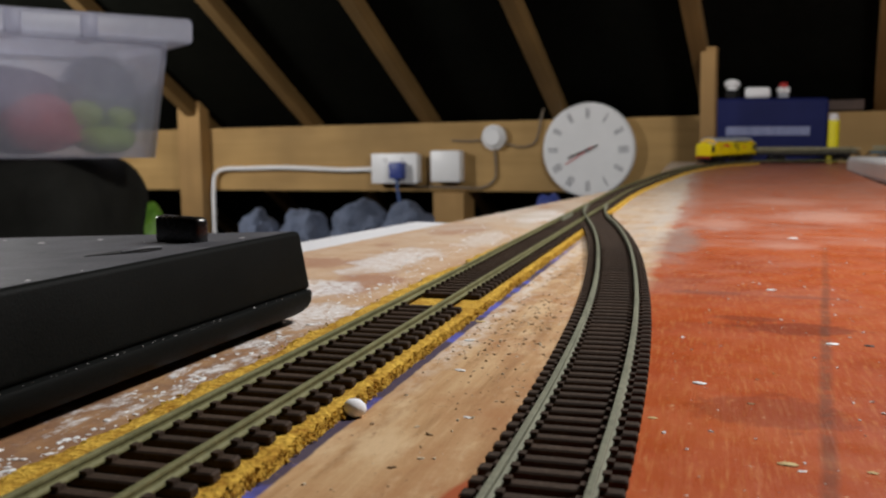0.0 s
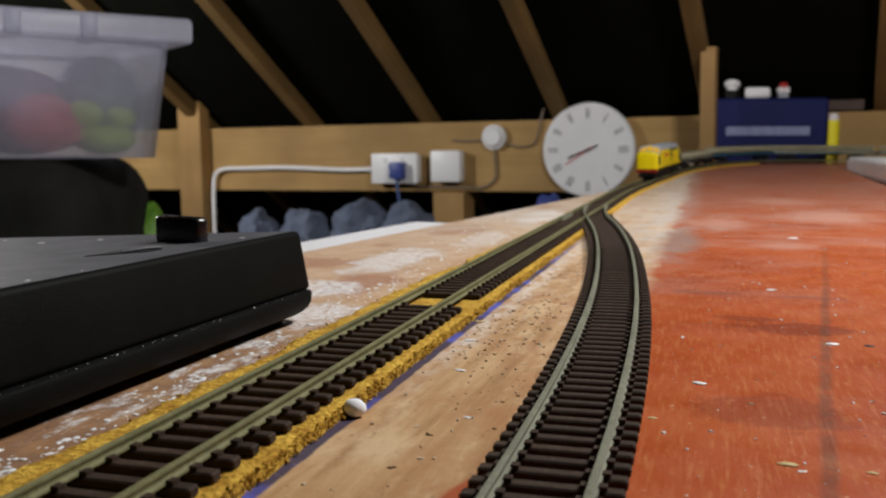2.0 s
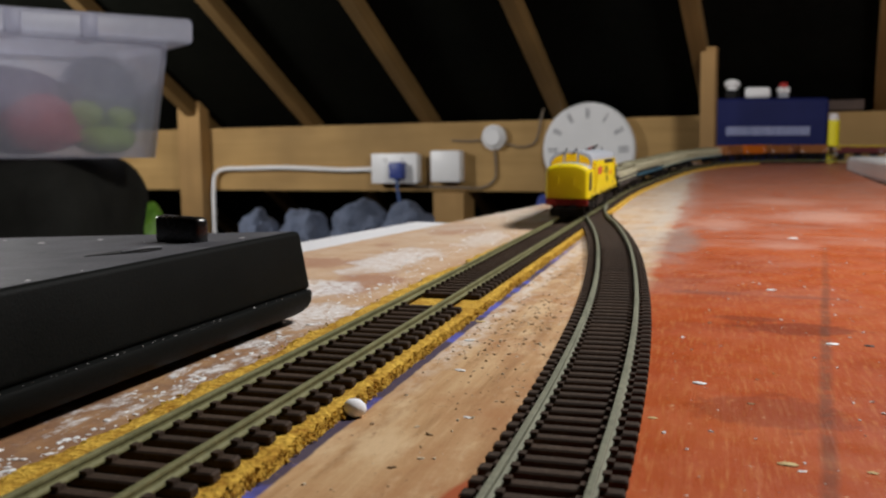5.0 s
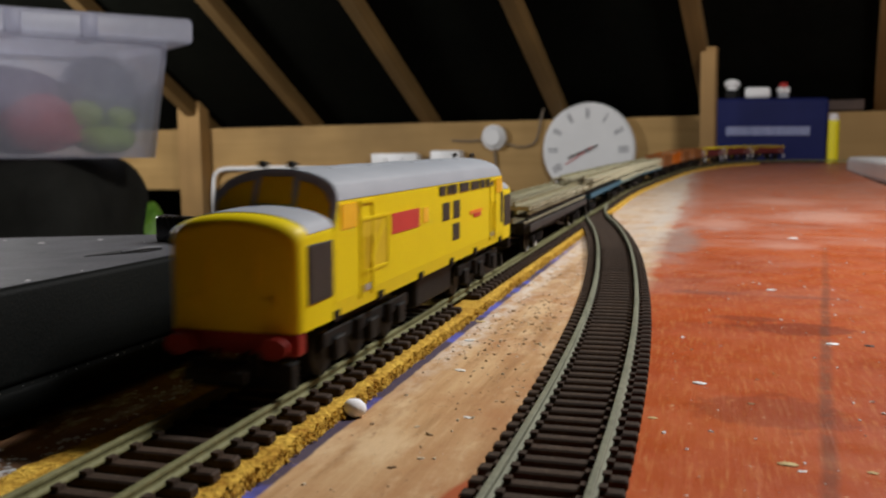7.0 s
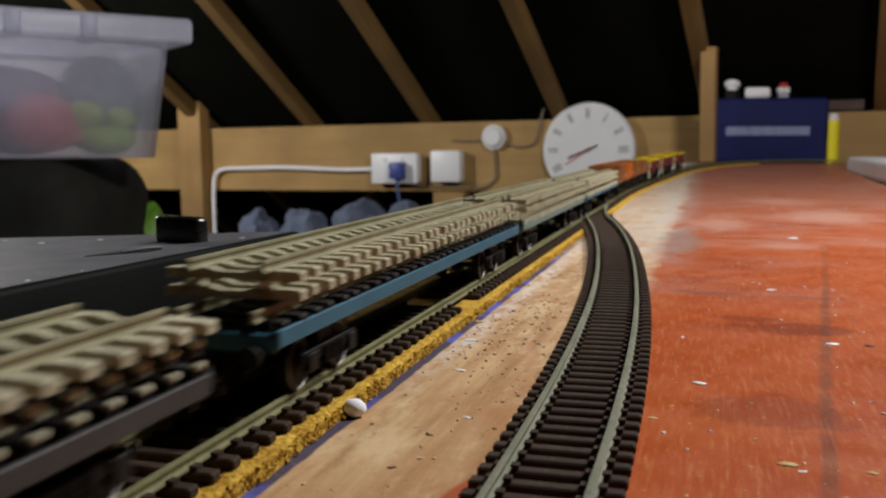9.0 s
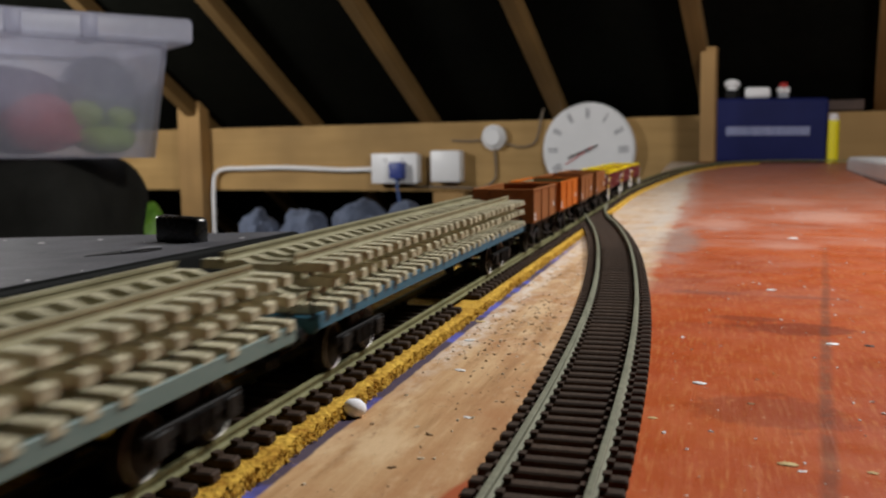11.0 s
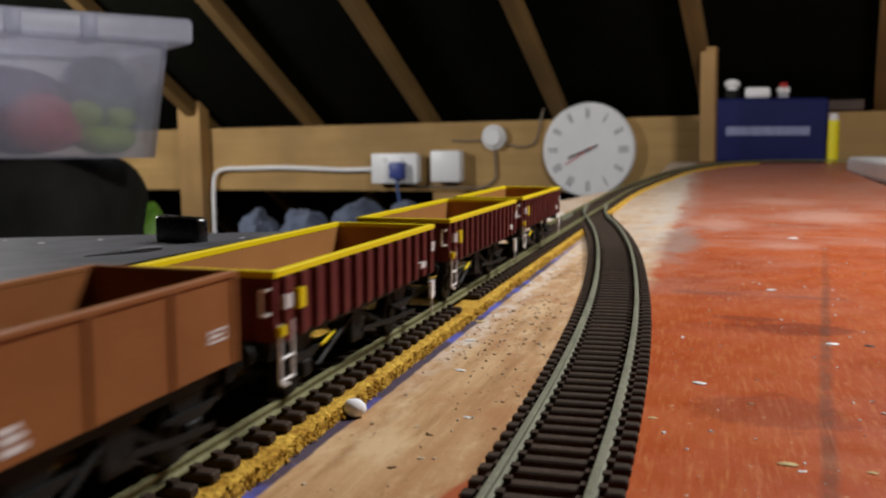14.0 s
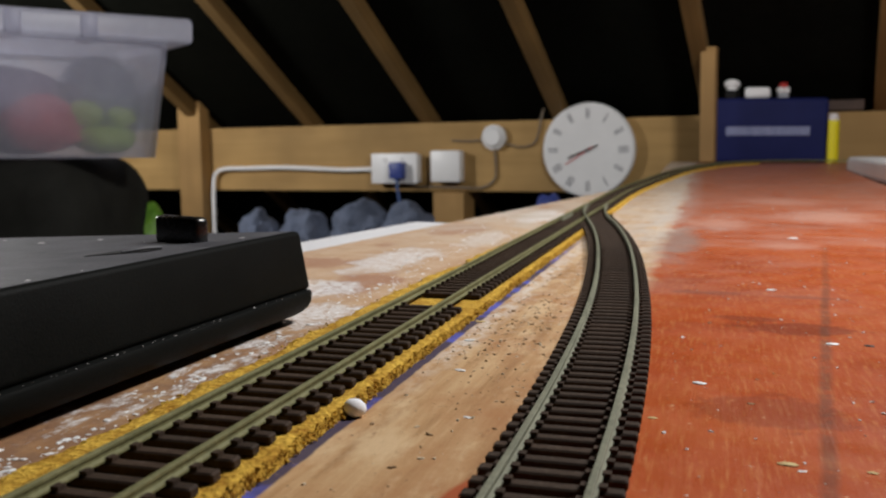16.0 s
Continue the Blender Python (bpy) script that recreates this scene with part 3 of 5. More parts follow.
            for ya in (0.0385, 0.0432):
                cyl(bm, (sx * 0.0173, P(ya), 0.020), (sx * 0.0173, P(ya), 0.034), 0.00025, 6)
            part("handrail", bm, M_YELLOW, body)
            y0, y1 = sorted((P(0.0385), P(0.0450)))
            part("step_plate", made((x0, x1, y0, y1, 0.0198, 0.0214)), M_GREYROOF, body)
            # marker lights on the nose
            bm = bmesh.new()
            cyl(bm, (sx * 0.0095, P(0.0002), 0.0225), (sx * 0.0095, P(-0.0006), 0.0225), 0.0013, 14)
            part("lamp_lens", bm, M_YELLOW, nose, smooth=True)
            bm = bmesh.new()
            cyl(bm, (sx * 0.0060, P(-0.0006), 0.0265), (sx * 0.0060, P(-0.0006), 0.0325), 0.0003, 6)
            part("nose_handrail", bm, M_YELLOW, nose)
        # nose doors seam
        bm = made((-0.0056, -0.0053, *sorted((P(0.0003), P(-0.0002))), 0.019, 0.036), (0.0053, 0.0056, *sorted((P(0.0003), P(-0.0002))), 0.019, 0.036))
        part("door_seam", bm, M_YELLOW, nose)
        y0, y1 = sorted((P(0.0006), P(0.004)))
        part("buffer_beam", made((-0.0158, 0.0158, y0, y1, 0.0108, 0.0159), bev=0.0005), M_BEAM if s < 0 else M_UNDER, e, "dark red buffer beam" if s < 0 else "black buffer beam")
        buffers(e, P(0.0012), s, 0.0133, material=M_BEAM if s < 0 else M_UNDER, wide=1.45)
        bm = bmesh.new()
        for x in (-0.006, -0.0035, 0.004, 0.0065):
            cyl(bm, (x, P(-0.0006), 0.0120), (x, P(-0.0012), 0.0065), 0.0005, 6)
        part("brake_pipe", bm, M_UNDER, e)
        y0, y1 = sorted((P(0.003), P(0.006)))
        part("snowplough", made((-0.0130, 0.0130, y0, y1, 0.0022, 0.0085), bev=0.0004), M_UNDER, e)
        coupling(e, P(0.001), s)
        # six-wheel bogie
        yc = P(0.052)
        bm = bmesh.new()
        for sx in (-1, 1):
            xa, xb = sorted((sx * 0.0118, sx * 0.0138))
            box(bm, xa, xb, yc - 0.033, yc + 0.033, 0.0085, 0.0125, bev=0.0004, seg=1)
            for k in (-1, 0, 1):
                box(bm, *sorted((sx * 0.0122, sx * 0.0150)), yc + k * 0.0245 - 0.0032, yc + k * 0.0245 + 0.0032, 0.0048, 0.0105, bev=0.0004, seg=1)
            for k in (-0.5, 0.5):
                cyl(bm, (sx * 0.0143, yc + k * 0.0245, 0.0070), (sx * 0.0143, yc + k * 0.0245, 0.0125), 0.0016, 8)
        box(bm, -0.0118, 0.0118, yc - 0.02, yc + 0.02, 0.0105, 0.0159)
        bog = part("bogie", bm, M_UNDER, e)
        for k in (-1, 0, 1):
            axle(bog, yc + k * 0.0245, 0.0073)
    # louvres, panels and markings on both sides
    for sx in (-1, 1):
        xo, xi = sx * 0.01692, sx * 0.0160

        def side(name, a, b, z0, z1, mat, lab="", par=body, out=0.0):
            part(name, made((*sorted((xi, xo + sx * out)), a - H, b - H, z0, z1)), mat, par, lab)
        side("red_panel", 0.0615, 0.0876, 0.0324, 0.0381, M_REDPAINT, "plain red panel")
        side("side_window", 0.0915, 0.0972, 0.0331, 0.0377, M_AMBER)
        side("grille", 0.1142, 0.1232, 0.0317, 0.0377, M_GRILLE)
        side("grille", 0.1280, 0.1368, 0.0316, 0.0377, M_GRILLE)
        side("grille", 0.1274, 0.1366, 0.0240, 0.0298, M_GRILLE)
        for y0, y1 in ((0.1110, 0.1180), (0.1209, 0.1255), (0.1272, 0.1333), (0.1376, 0.1507), (0.1542, 0.1667), (0.1694, 0.1770), (0.1799, 0.1912)):
            side("louvre", y0, y1, 0.0403, 0.0434, M_GRILLE)
        side("emblem", 0.1520, 0.1708, 0.0313, 0.0326, M_ORANGE, out=0.0001)
        side("emblem", 0.1575, 0.1690, 0.0299, 0.0312, M_REDPAINT, out=0.0001)
        side("filter_panel", 0.0376, 0.0572, 0.0253, 0.0380, M_OCHRE, "ochre mesh panel", out=-0.0001)
        for y0, y1, z0, z1 in ((0.0366, 0.0376, 0.0245, 0.0388), (0.0572, 0.0582, 0.0245, 0.0388), (0.0376, 0.0572, 0.0380, 0.0388), (0.0376, 0.0572, 0.0245, 0.0253)):
            side("panel_beading", y0, y1, z0, z1, M_YELLOW, out=0.0002)
        bm = bmesh.new()
        box(bm, *sorted((xi, xo + sx * 0.0001)), -0.0006, 0.0006, -0.0086, 0.0086, m=Matrix.Translation((0, 0.0489 - H, 0.0314)) @ Matrix.Rotation(radians(-45.5), 4, "X"))
        part("diagonal_strut", bm, M_YELLOW, body)
        side("grille", 0.2065, 0.2105, 0.0240, 0.0370, M_GRILLE)
        for a in (0.0185, 0.0507, 0.0885, 0.125, 0.160, 0.205):
            side("jacking_point", a, a + 0.0035, 0.0156, 0.0180, M_UNDER)
    bm = made((-0.0135, 0.0135, -0.021, 0.021, 0.0055, 0.0159), bev=0.0012)
    part("fuel_tank", bm, M_UNDER, e)
    return e


def flat_bogie(e, yc):
    bm = bmesh.new()
    for sx in (-1, 1):
        xa, xb = sorted((sx * 0.0112, sx * 0.0128))
        box(bm, xa, xb, yc - 0.0165, yc + 0.0165, 0.0066, 0.0096, bev=0.0003, seg=1)
        for k in (-1, 1):
            box(bm, *sorted((sx * 0.0114, sx * 0.0138)), yc + k * 0.0125 - 0.0024, yc + k * 0.0125 + 0.0024, 0.0046, 0.0092, bev=0.0003, seg=1)
        for k in (-0.35, 0, 0.35):
            cyl(bm, (sx * 0.0132, yc + k * 0.0125, 0.0052), (sx * 0.0132, yc + k * 0.0125, 0.0092), 0.0012, 8)
    box(bm, -0.0112, 0.0112, yc - 0.004, yc + 0.004, 0.0075, 0.0130)
    b = part("bogie", bm, M_UNDER, e)
    for k in (-1, 1):
        axle(b, yc + k * 0.0125, 0.0060, True)


def load_sleeper_mesh(mat, half=0.0168):
    """A concrete sleeper, waisted in the middle."""
    bm = bmesh.new()
    xs = [-half, -half + 0.0006, -0.0060, -0.0030, 0.0030, 0.0060, half - 0.0006, half]
    zs = [0.0017, 0.0022, 0.0024, 0.0016, 0.0016, 0.0024, 0.0022, 0.0017]
    ws = [0.0014, 0.0018, 0.0018, 0.0013, 0.0013, 0.0018, 0.0018, 0.0014]
    rings = [[bm.verts.new((x, y, z)) for y, z in ((-w, 0.0), (w, 0.0), (w * 0.85, zt), (-w * 0.85, zt))] for x, zt, w in zip(xs, zs, ws)]
    for a, b in zip(rings, rings[1:]):
        for i in range(4):
            bm.faces.new((a[i], a[(i + 1) % 4], b[(i + 1) % 4], b[i]))
    bm.faces.new(rings[0])
    bm.faces.new(rings[-1])
    bmesh.ops.recalc_face_normals(bm, faces=bm.faces)
    me = bpy.data.meshes.new("sleeper")
    bm.to_mesh(me)
    bm.free()
    me.materials.append(mat)
    return me


LOADSLEEPER, DARKSLEEPER = load_sleeper_mesh(M_CREAM), load_sleeper_mesh(M_DARKLOAD, 0.0149)


def flat_wagon(L, deck_mat, label, seed, dark=0, short_top=0.0, low=0.0, layers=3):
    e = thing("flat_wagon", label, "wagon", "flat wagons carrying track panels")
    H = L / 2
    rng = random.Random(seed)
    bm = bmesh.new()
    for sx in (-1, 1):
        a, b = sorted((sx * 0.0150, sx * 0.0162))
        box(bm, a, b, -H, H, 0.0150 - low, 0.0188 - low, bev=0.0002, seg=1)
    box(bm, -0.0150, 0.0150, -H, -H + 0.0015, 0.0140 - low, 0.0178 - low)
    box(bm, -0.0150, 0.0150, H - 0.0015, H, 0.0140 - low, 0.0178 - low)
    fr = part("frame", bm, deck_mat, e)
    part("deck", made((-0.0150, 0.0150, -H + 0.0015, H - 0.0015, 0.0148 - low, 0.0166 - low)), M_UNDER, e)
    bm = bmesh.new()
    for sx in (-1, 1):
        a, b = sorted((sx * 0.0100, sx * 0.0112)) if low else sorted((sx * 0.0020, sx * 0.0032))
        vs = box(bm, a, b, -H * 0.50, H * 0.50, 0.0085 if low else 0.0112, 0.0147 - low)
        for v in vs:
            if v.co.z < 0.0115:
                v.co.y *= 0.72
    part("truss", bm, M_UNDER, e)
    for s in (-1, 1):
        flat_bogie(e, s * (H - 0.036))
        buffers(e, s * H, s, 0.0138)
        coupling(e, s * (H - 0.001), s)
        for sx in (-1, 1):
            bm = bmesh.new()
            cyl(bm, (sx * 0.0145, s * (H + 0.0003), 0.0172), (sx * 0.0145, s * (H + 0.0003), 0.0215), 0.0004, 6)
            part("stake", bm, M_UNDER, e)
    z = 0.0179 - low
    for k in range(layers):
        top = k == layers - 1
        half = H + (0.005 if low else -0.002) - (0.004 * k if not top else short_top)
        dx, turn = rng.uniform(-0.0007, 0.0007), rng.uniform(-0.003, 0.003)
        m = Matrix.Translation((dx, 0.003 * (k % 2) - (0.005 if low else 0.0), z)) @ Matrix.Rotation(turn, 4, "Z")
        bm = bmesh.new()
        for off in (-0.00895, 0.00895):
            sweep(bm, RAILSHAPE, [Vector((off, -half - 0.002, 0.0046)), Vector((off, half - 0.004, 0.0046))])
        pan = part("track_panel", bm, M_LOADRAIL, e, "spare track panel with pale sleepers")
        pan.matrix_basis = m
        n = int((2 * half - 0.006) / 0.0082) + 1
        gap = (2 * half - 0.004) / (n - 1)
        for i in range(n):
            o = new("sleeper", DARKSLEEPER if k < dark else LOADSLEEPER)
            o.parent = pan
            o.matrix_basis = Matrix.Translation((rng.uniform(-0.0004, 0.0004), -half + 0.003 + i * gap + rng.uniform(-0.0003, 0.0003), 0)) @ Matrix.Rotation(rng.uniform(-0.02, 0.02), 4, "Z")
        if k < dark and low:
            # pale clips on the ends of the dark sleepers
            bm = bmesh.new()
            for i in range(n):
                y = -half + 0.003 + i * gap
                for x in (-0.0149, 0.0149):
                    box(bm, x - 0.0010, x + 0.0010, y - 0.0011, y + 0.0011, 0.0016, 0.0030, bev=0.0004, seg=1)
            tagged(part("rail_fastening", bm, M_CREAM, pan, "pale sleeper clips"), kind="stuff")
        z += 0.0056 if k == 0 and not low else 0.0043
    return e


def four_wheel_frame(e, H, hw, ztop):
    bm = bmesh.new()
    for sx in (-1, 1):
        box(bm, *sorted((sx * 0.0115, sx * 0.0128)), -H, H, ztop - 0.0033, ztop - 0.0001, bev=0.0002, seg=1)
    for s in (-1, 1):
        box(bm, -hw + 0.001, hw - 0.001, *sorted((s * H, s * (H - 0.0016))), ztop - 0.0040, ztop - 0.0001)
    box(bm, -0.0115, 0.0115, -H + 0.002, H - 0.002, ztop - 0.0022, ztop - 0.0003)
    part("underframe", bm, M_UNDER, e)
    for s in (-1, 1):
        y = s * (H * 0.62)
        axle(e, y, 0.0062)
        for sx in (-1, 1):
            bm = bmesh.new()
            box(bm, *sorted((sx * 0.0116, sx * 0.0140)), y - 0.0022, y + 0.0022, 0.0045, 0.0085, bev=0.0004, seg=1)
            vs = box(bm, *sorted((sx * 0.0116, sx * 0.0126)), y - 0.0058, y + 0.0058, 0.0080, ztop - 0.0033)
            for v in vs:
                if v.co.z < 0.0085:
                    v.co.y = y + (v.co.y - y) * 0.45
            for k in range(3):
                w = 0.0090 - 0.0022 * k
                box(bm, *sorted((sx * 0.0127, sx * 0.0137)), y - w, y + w, 0.0086 + 0.0006 * (2 - k), 0.0092 + 0.0006 * (2 - k))
            part("axlebox", bm, M_UNDER, e)
        buffers(e, s * H, s, ztop - 0.0022)
        coupling(e, s * (H - 0.001), s)
    for sx in (-1, 1):
        bm = bmesh.new()
        sweep(bm, [(-0.0003, -0.0006), (0.0003, -0.0006), (0.0003, 0.0006), (-0.0003, 0.0006)], [(sx * 0.0150, -H * 0.05, 0.0092), (sx * 0.0152, H * 0.35, 0.0074), (sx * 0.0153, H * 0.72, 0.0066)])
        part("brake_lever", bm, M_UNDER, e)
        bm = bmesh.new()
        cyl(bm, (sx * 0.0120, -H * 0.45, 0.0048), (sx * 0.0120, 0.0, ztop - 0.003), 0.0006, 6)
        cyl(bm, (sx * 0.0120, H * 0.45, 0.0048), (sx * 0.0120, 0.0, ztop - 0.003), 0.0006, 6)
        box(bm, *sorted((sx * 0.0112, sx * 0.0126)), -0.004, 0.004, 0.0055, ztop - 0.003)
        part("brake_gear", bm, M_UNDER, e)


def loops(bm, rows):
    """Four-cornered loops (half width, half length, z) joined in turn."""
    rings = [[bm.verts.new((sx * hw, sy * H, z)) for sx, sy in ((-1, -1), (1, -1), (1, 1), (-1, 1))] for hw, H, z in rows]
    for p, q in zip(rings, rings[1:]):
        for k in range(4):
            bm.faces.new((p[k], p[(k + 1) % 4], q[(k + 1) % 4], q[k]))
    return rings


def open_shell(bm, hw, H, z0, z1, th):
    """Floor and four walls with thickness, in one piece."""
    r = loops(bm, [(hw, H, z0), (hw, H, z1), (hw - th, H - th, z1), (hw - th, H - th, z0 + 0.001)])
    bm.faces.new(r[0])
    bm.faces.new(r[-1])


def liner(bm, hw, H, z0, z1):
    """The painted inner faces of an open body, a hair inside the walls."""
    r = loops(bm, [(hw, H, z1), (hw - 0.0002, H - 0.0002, z1), (hw - 0.0002, H - 0.0002, z0 + 0.0002)])
    bm.faces.new(r[-1])


def mineral_wagon(mat, inside, label, L=0.078):
    e = thing("mineral_wagon", label, "wagon", "mineral wagons")
    H, HW, Z0, Z1, TH = L / 2, 0.0158, 0.0165, 0.0340, 0.0009
    bm = bmesh.new()
    open_shell(bm, HW, H, Z0, Z1 - 0.0006, TH)
    body = part("body", bm, mat, e)
    bm = bmesh.new()
    liner(bm, HW - TH - 0.0001, H - TH - 0.0001, Z0 + 0.0012, Z1 - 0.0008)
    part("inside", bm, inside, body)
    bm = bmesh.new()
    open_rim(bm, HW + 0.0004, H + 0.0004, Z1 - 0.0010, Z1, 0.0017)
    part("rim", bm, mat, body)
    for sx in (-1, 1):
        for y in (-H / 3, H / 3):
            part("rib", made((*sorted((sx * HW, sx * (HW + 0.0006))), y - 0.0006, y + 0.0006, Z0, Z1 - 0.0010), bev=0.0002), mat, body)
        for y in (-H + 0.0008, H - 0.0008):
            part("rib", made((*sorted((sx * HW, sx * (HW + 0.0005))), y - 0.0008, y + 0.0008, Z0, Z1 - 0.0010), bev=0.0002), mat, body)
        x = sorted((sx * HW, sx * (HW + 0.00015)))
        ys = -H if sx > 0 else H - 0.0095
        # plain pale bars where small lettering stands
        part("marking", made((*x, ys + 0.0035, ys + 0.0080, Z0 + 0.0030, Z0 + 0.0040), (*x, ys + 0.0025, ys + 0.0072, Z0 + 0.0044, Z0 + 0.0052), (*x, ys + 0.0035, ys + 0.0085, Z0 + 0.0014, Z0 + 0.0024)), M_PRINT, body, "pale lettering bars")
        ye = H - 0.0105 if sx > 0 else -H + 0.003
        part("marking", made((*x, ye, ye + 0.0065, Z0 + 0.0052, Z0 + 0.0056), (*x, ye, ye + 0.0065, Z0 + 0.0072, Z0 + 0.0076), (*x, ye, ye + 0.0004, Z0 + 0.0056, Z0 + 0.0072), (*x, ye + 0.0061, ye + 0.0065, Z0 + 0.0056, Z0 + 0.0072), (*x, ye + 0.001, ye + 0.0045, Z0 + 0.0061, Z0 + 0.0067)), M_PRINT, body, "pale lettering bars")
    for s in (-1, 1):
        for x in (-0.008, 0.008):
            part("rib", made((x - 0.0006, x + 0.0006, *sorted((s * H, s * (H + 0.0006))), Z0, Z1 - 0.0010), bev=0.0002), mat, body)
    four_wheel_frame(e, H, HW, Z0)
    return e


def open_rim(bm, hw, H, z0, z1, w):
    k = 0.0002
    r = loops(bm, [(hw, H, z0), (hw, H, z1 - k), (hw - k, H - k, z1), (hw - w + k, H - w + k, z1), (hw - w, H - w, z1 - k), (hw - w, H - w, z0)])
    for i in range(4):
        bm.faces.new((r[-1][i], r[-1][(i + 1) % 4], r[0][(i + 1) % 4], r[0][i]))


def box_wagon():
    e = thing("open_box_wagon", "maroon open box wagon with a yellow rim and tan inside", "wagon", "maroon box wagons")
    H, HW, Z0, Z1, TH = 0.058, 0.0165, 0.0170, 0.0315, 0.0009
    bm = bmesh.new()
    open_shell(bm, HW, H, Z0, Z1 - 0.0010, TH)
    body = part("body", bm, M_MAROON, e)
    bm = bmesh.new()
    liner(bm, HW - TH - 0.0001, H - TH - 0.0001, Z0 + 0.0012, Z1 - 0.0012)
    part("inside", bm, M_TANIN, body)
    bm = bmesh.new()
    open_rim(bm, HW + 0.0006, H + 0.0006, Z1 - 0.0011, Z1 + 0.0003, 0.0019)
    part("rim", bm, M_YELLOW, body, "bright yellow rim")
    for sx in (-1, 1):
        for i in range(14):
            y = -H + 0.0045 + i * (2 * H - 0.009) / 13
            part("rib", made((*sorted((sx * HW, sx * (HW + 0.0013))), y - 0.0015, y + 0.0015, Z0 - 0.0004, Z1 - 0.0011), bev=0.0004), M_MAROON, body)
        x = sorted((sx * (HW + 0.0002), sx * (HW + 0.00145)))
        for s in (-1, 1):
            y = s * (H - 0.0042) * sx
            part("marking", made((*x, y - 0.0016, y + 0.0016, Z0 + 0.0066, Z0 + 0.0096)), M_PRINT, body, "pale lettering patch")
        y = -sx * (H - 0.0112)
        part("marking", made((*x, y - 0.0014, y + 0.0014, Z0 + 0.0056, Z0 + 0.0100)), M_YELLOW, body, "yellow patch")
        y = -sx * (H - 0.0016)
        part("marking", made((*x, y - 0.0010, y + 0.0010, Z0 + 0.0012, Z0 + 0.0032)), M_YELLOW, body, "small yellow patch")
        y = sx * (H - 0.0145)
        part("marking", made((*x, y - 0.0024, y + 0.0024, Z0 + 0.0026, Z0 + 0.0044)), M_PRINT, body, "pale lettering patch")
        # white steps and grab rails at the ends
        for s in (-1, 1):
            xo = sx * (HW + 0.0006)
            y = s * (H - 0.0010)
            bm = bmesh.new()
            big = s * sx < 0
            if big:
                for dy in (0.0002, 0.0062):
                    cyl(bm, (xo, y - s * dy, 0.0082), (xo, y - s * dy, Z0 + 0.0036), 0.00036, 6)
                for z in (0.0086, 0.0132):
                    cyl(bm, (xo, y, z), (xo, y - s * 0.0064, z), 0.00036, 6)
                cyl(bm, (xo, y - s * 0.0004, 0.0082), (xo + sx * 0.0006, y - s * 0.0024, 0.0074), 0.0004, 6)
            else:
                box(bm, xo - 0.0005, xo + 0.0005, y - 0.0016 - 0.002 * s, y + 0.0016 - 0.002 * s, 0.0085, 0.0140)
                cyl(bm, (xo, y - 0.002 * s, 0.0040), (xo, y - 0.002 * s, 0.0085), 0.0003, 6)
            part("step", bm, M_WHITE, e, "white step ladder")
            bm = bmesh.new()
            ye = s * (H + 0.0009)
            ye += s * 0.0006
            cyl(bm, (sx * (HW - 0.0022), ye, Z0 + 0.0056), (sx * (HW - 0.0022), ye, Z0 + 0.0112), 0.0004, 6)
            for z in (Z0 + 0.0058, Z0 + 0.0110):
                cyl(bm, (sx * (HW - 0.0022), ye, z), (sx * (HW - 0.0008), ye, z), 0.0004, 6)
                cyl(bm, (sx * (HW - 0.0010), ye, z), (sx * (HW - 0.0010), ye - s * 0.0016, z), 0.0004, 6)
            part("grab_rail", bm, M_WHITE, e, "white grab rail")
    for s in (-1, 1):
        for x in (-0.0105, -0.0035, 0.0035, 0.0105):
            part("rib", made((x - 0.0007, x + 0.0007, *sorted((s * H, s * (H + 0.0007))), Z0, Z1 - 0.0011), bev=0.0002), M_MAROON, body)
    for sx in (-1, 1):
        bm = bmesh.new()
        cyl(bm, (sx * 0.0150, -sx * 0.030, 0.0108), (sx * 0.0150, -sx * 0.023, 0.0124), 0.0004, 8)
        part("brake_handle", bm, M_YELLOW, e, "yellow brake handle")
    four_wheel_frame(e, H, HW, Z0)
    return e


M_TEAL = surf("pale_teal_paint", (0.10, 0.16, 0.15), (0.15, 0.21, 0.19), 900, 60, 0.55, relief=0.05)
TRAIN = []  # vehicle, distance of its front behind the train's nose, length, pivots from the middle


def train():
    TRAIN.append((loco(), 0.0, 0.232, 0.064))
    TRAIN.append((flat_wagon(0.232, M_GREYFLAT, "dark grey bogie flat wagon loaded with track panels", 1, 2, 0.0, 0.0022), 0.2825, 0.232, 0.080))
    TRAIN.append((flat_wagon(0.261, M_BLUEFLAT, "blue bogie flat wagon stacked with short track panels", 2, 1, 0.006), 0.543, 0.261, 0.095))
    TRAIN.append((flat_wagon(0.237, M_TEAL, "short pale teal bogie flat wagon with track panels", 3, 0), 0.817, 0.237, 0.082))
    TRAIN.append((flat_wagon(0.253, M_BLUEFLAT, "blue bogie flat wagon with three layers of track", 5, 0), 1.067, 0.253, 0.091))
    for off, L, mt, ins, lab in ((1.3465, 0.0740, M_BROWN, M_BROWN, "brown steel mineral wagon, empty"), (1.4410, 0.077, M_RUSTOR, M_INGREY, "orange-brown mineral wagon with a grey-green inside"),
                              (1.5390, 0.068, M_BROWN, M_BROWN, "short brown steel mineral wagon, empty"), (1.6345, 0.0665, M_BROWN, M_BROWN, "short brown steel mineral wagon, empty")):
        TRAIN.append((mineral_wagon(mt, ins, lab, L), off, L, 0.022))
    w = box_wagon()
    TRAIN.append((w, 1.7160, 0.116, 0.036))
    for off in (1.8525, 1.9855):
        TRAIN.append((copy_thing(w, Matrix()), off, 0.116, 0.036))


train()


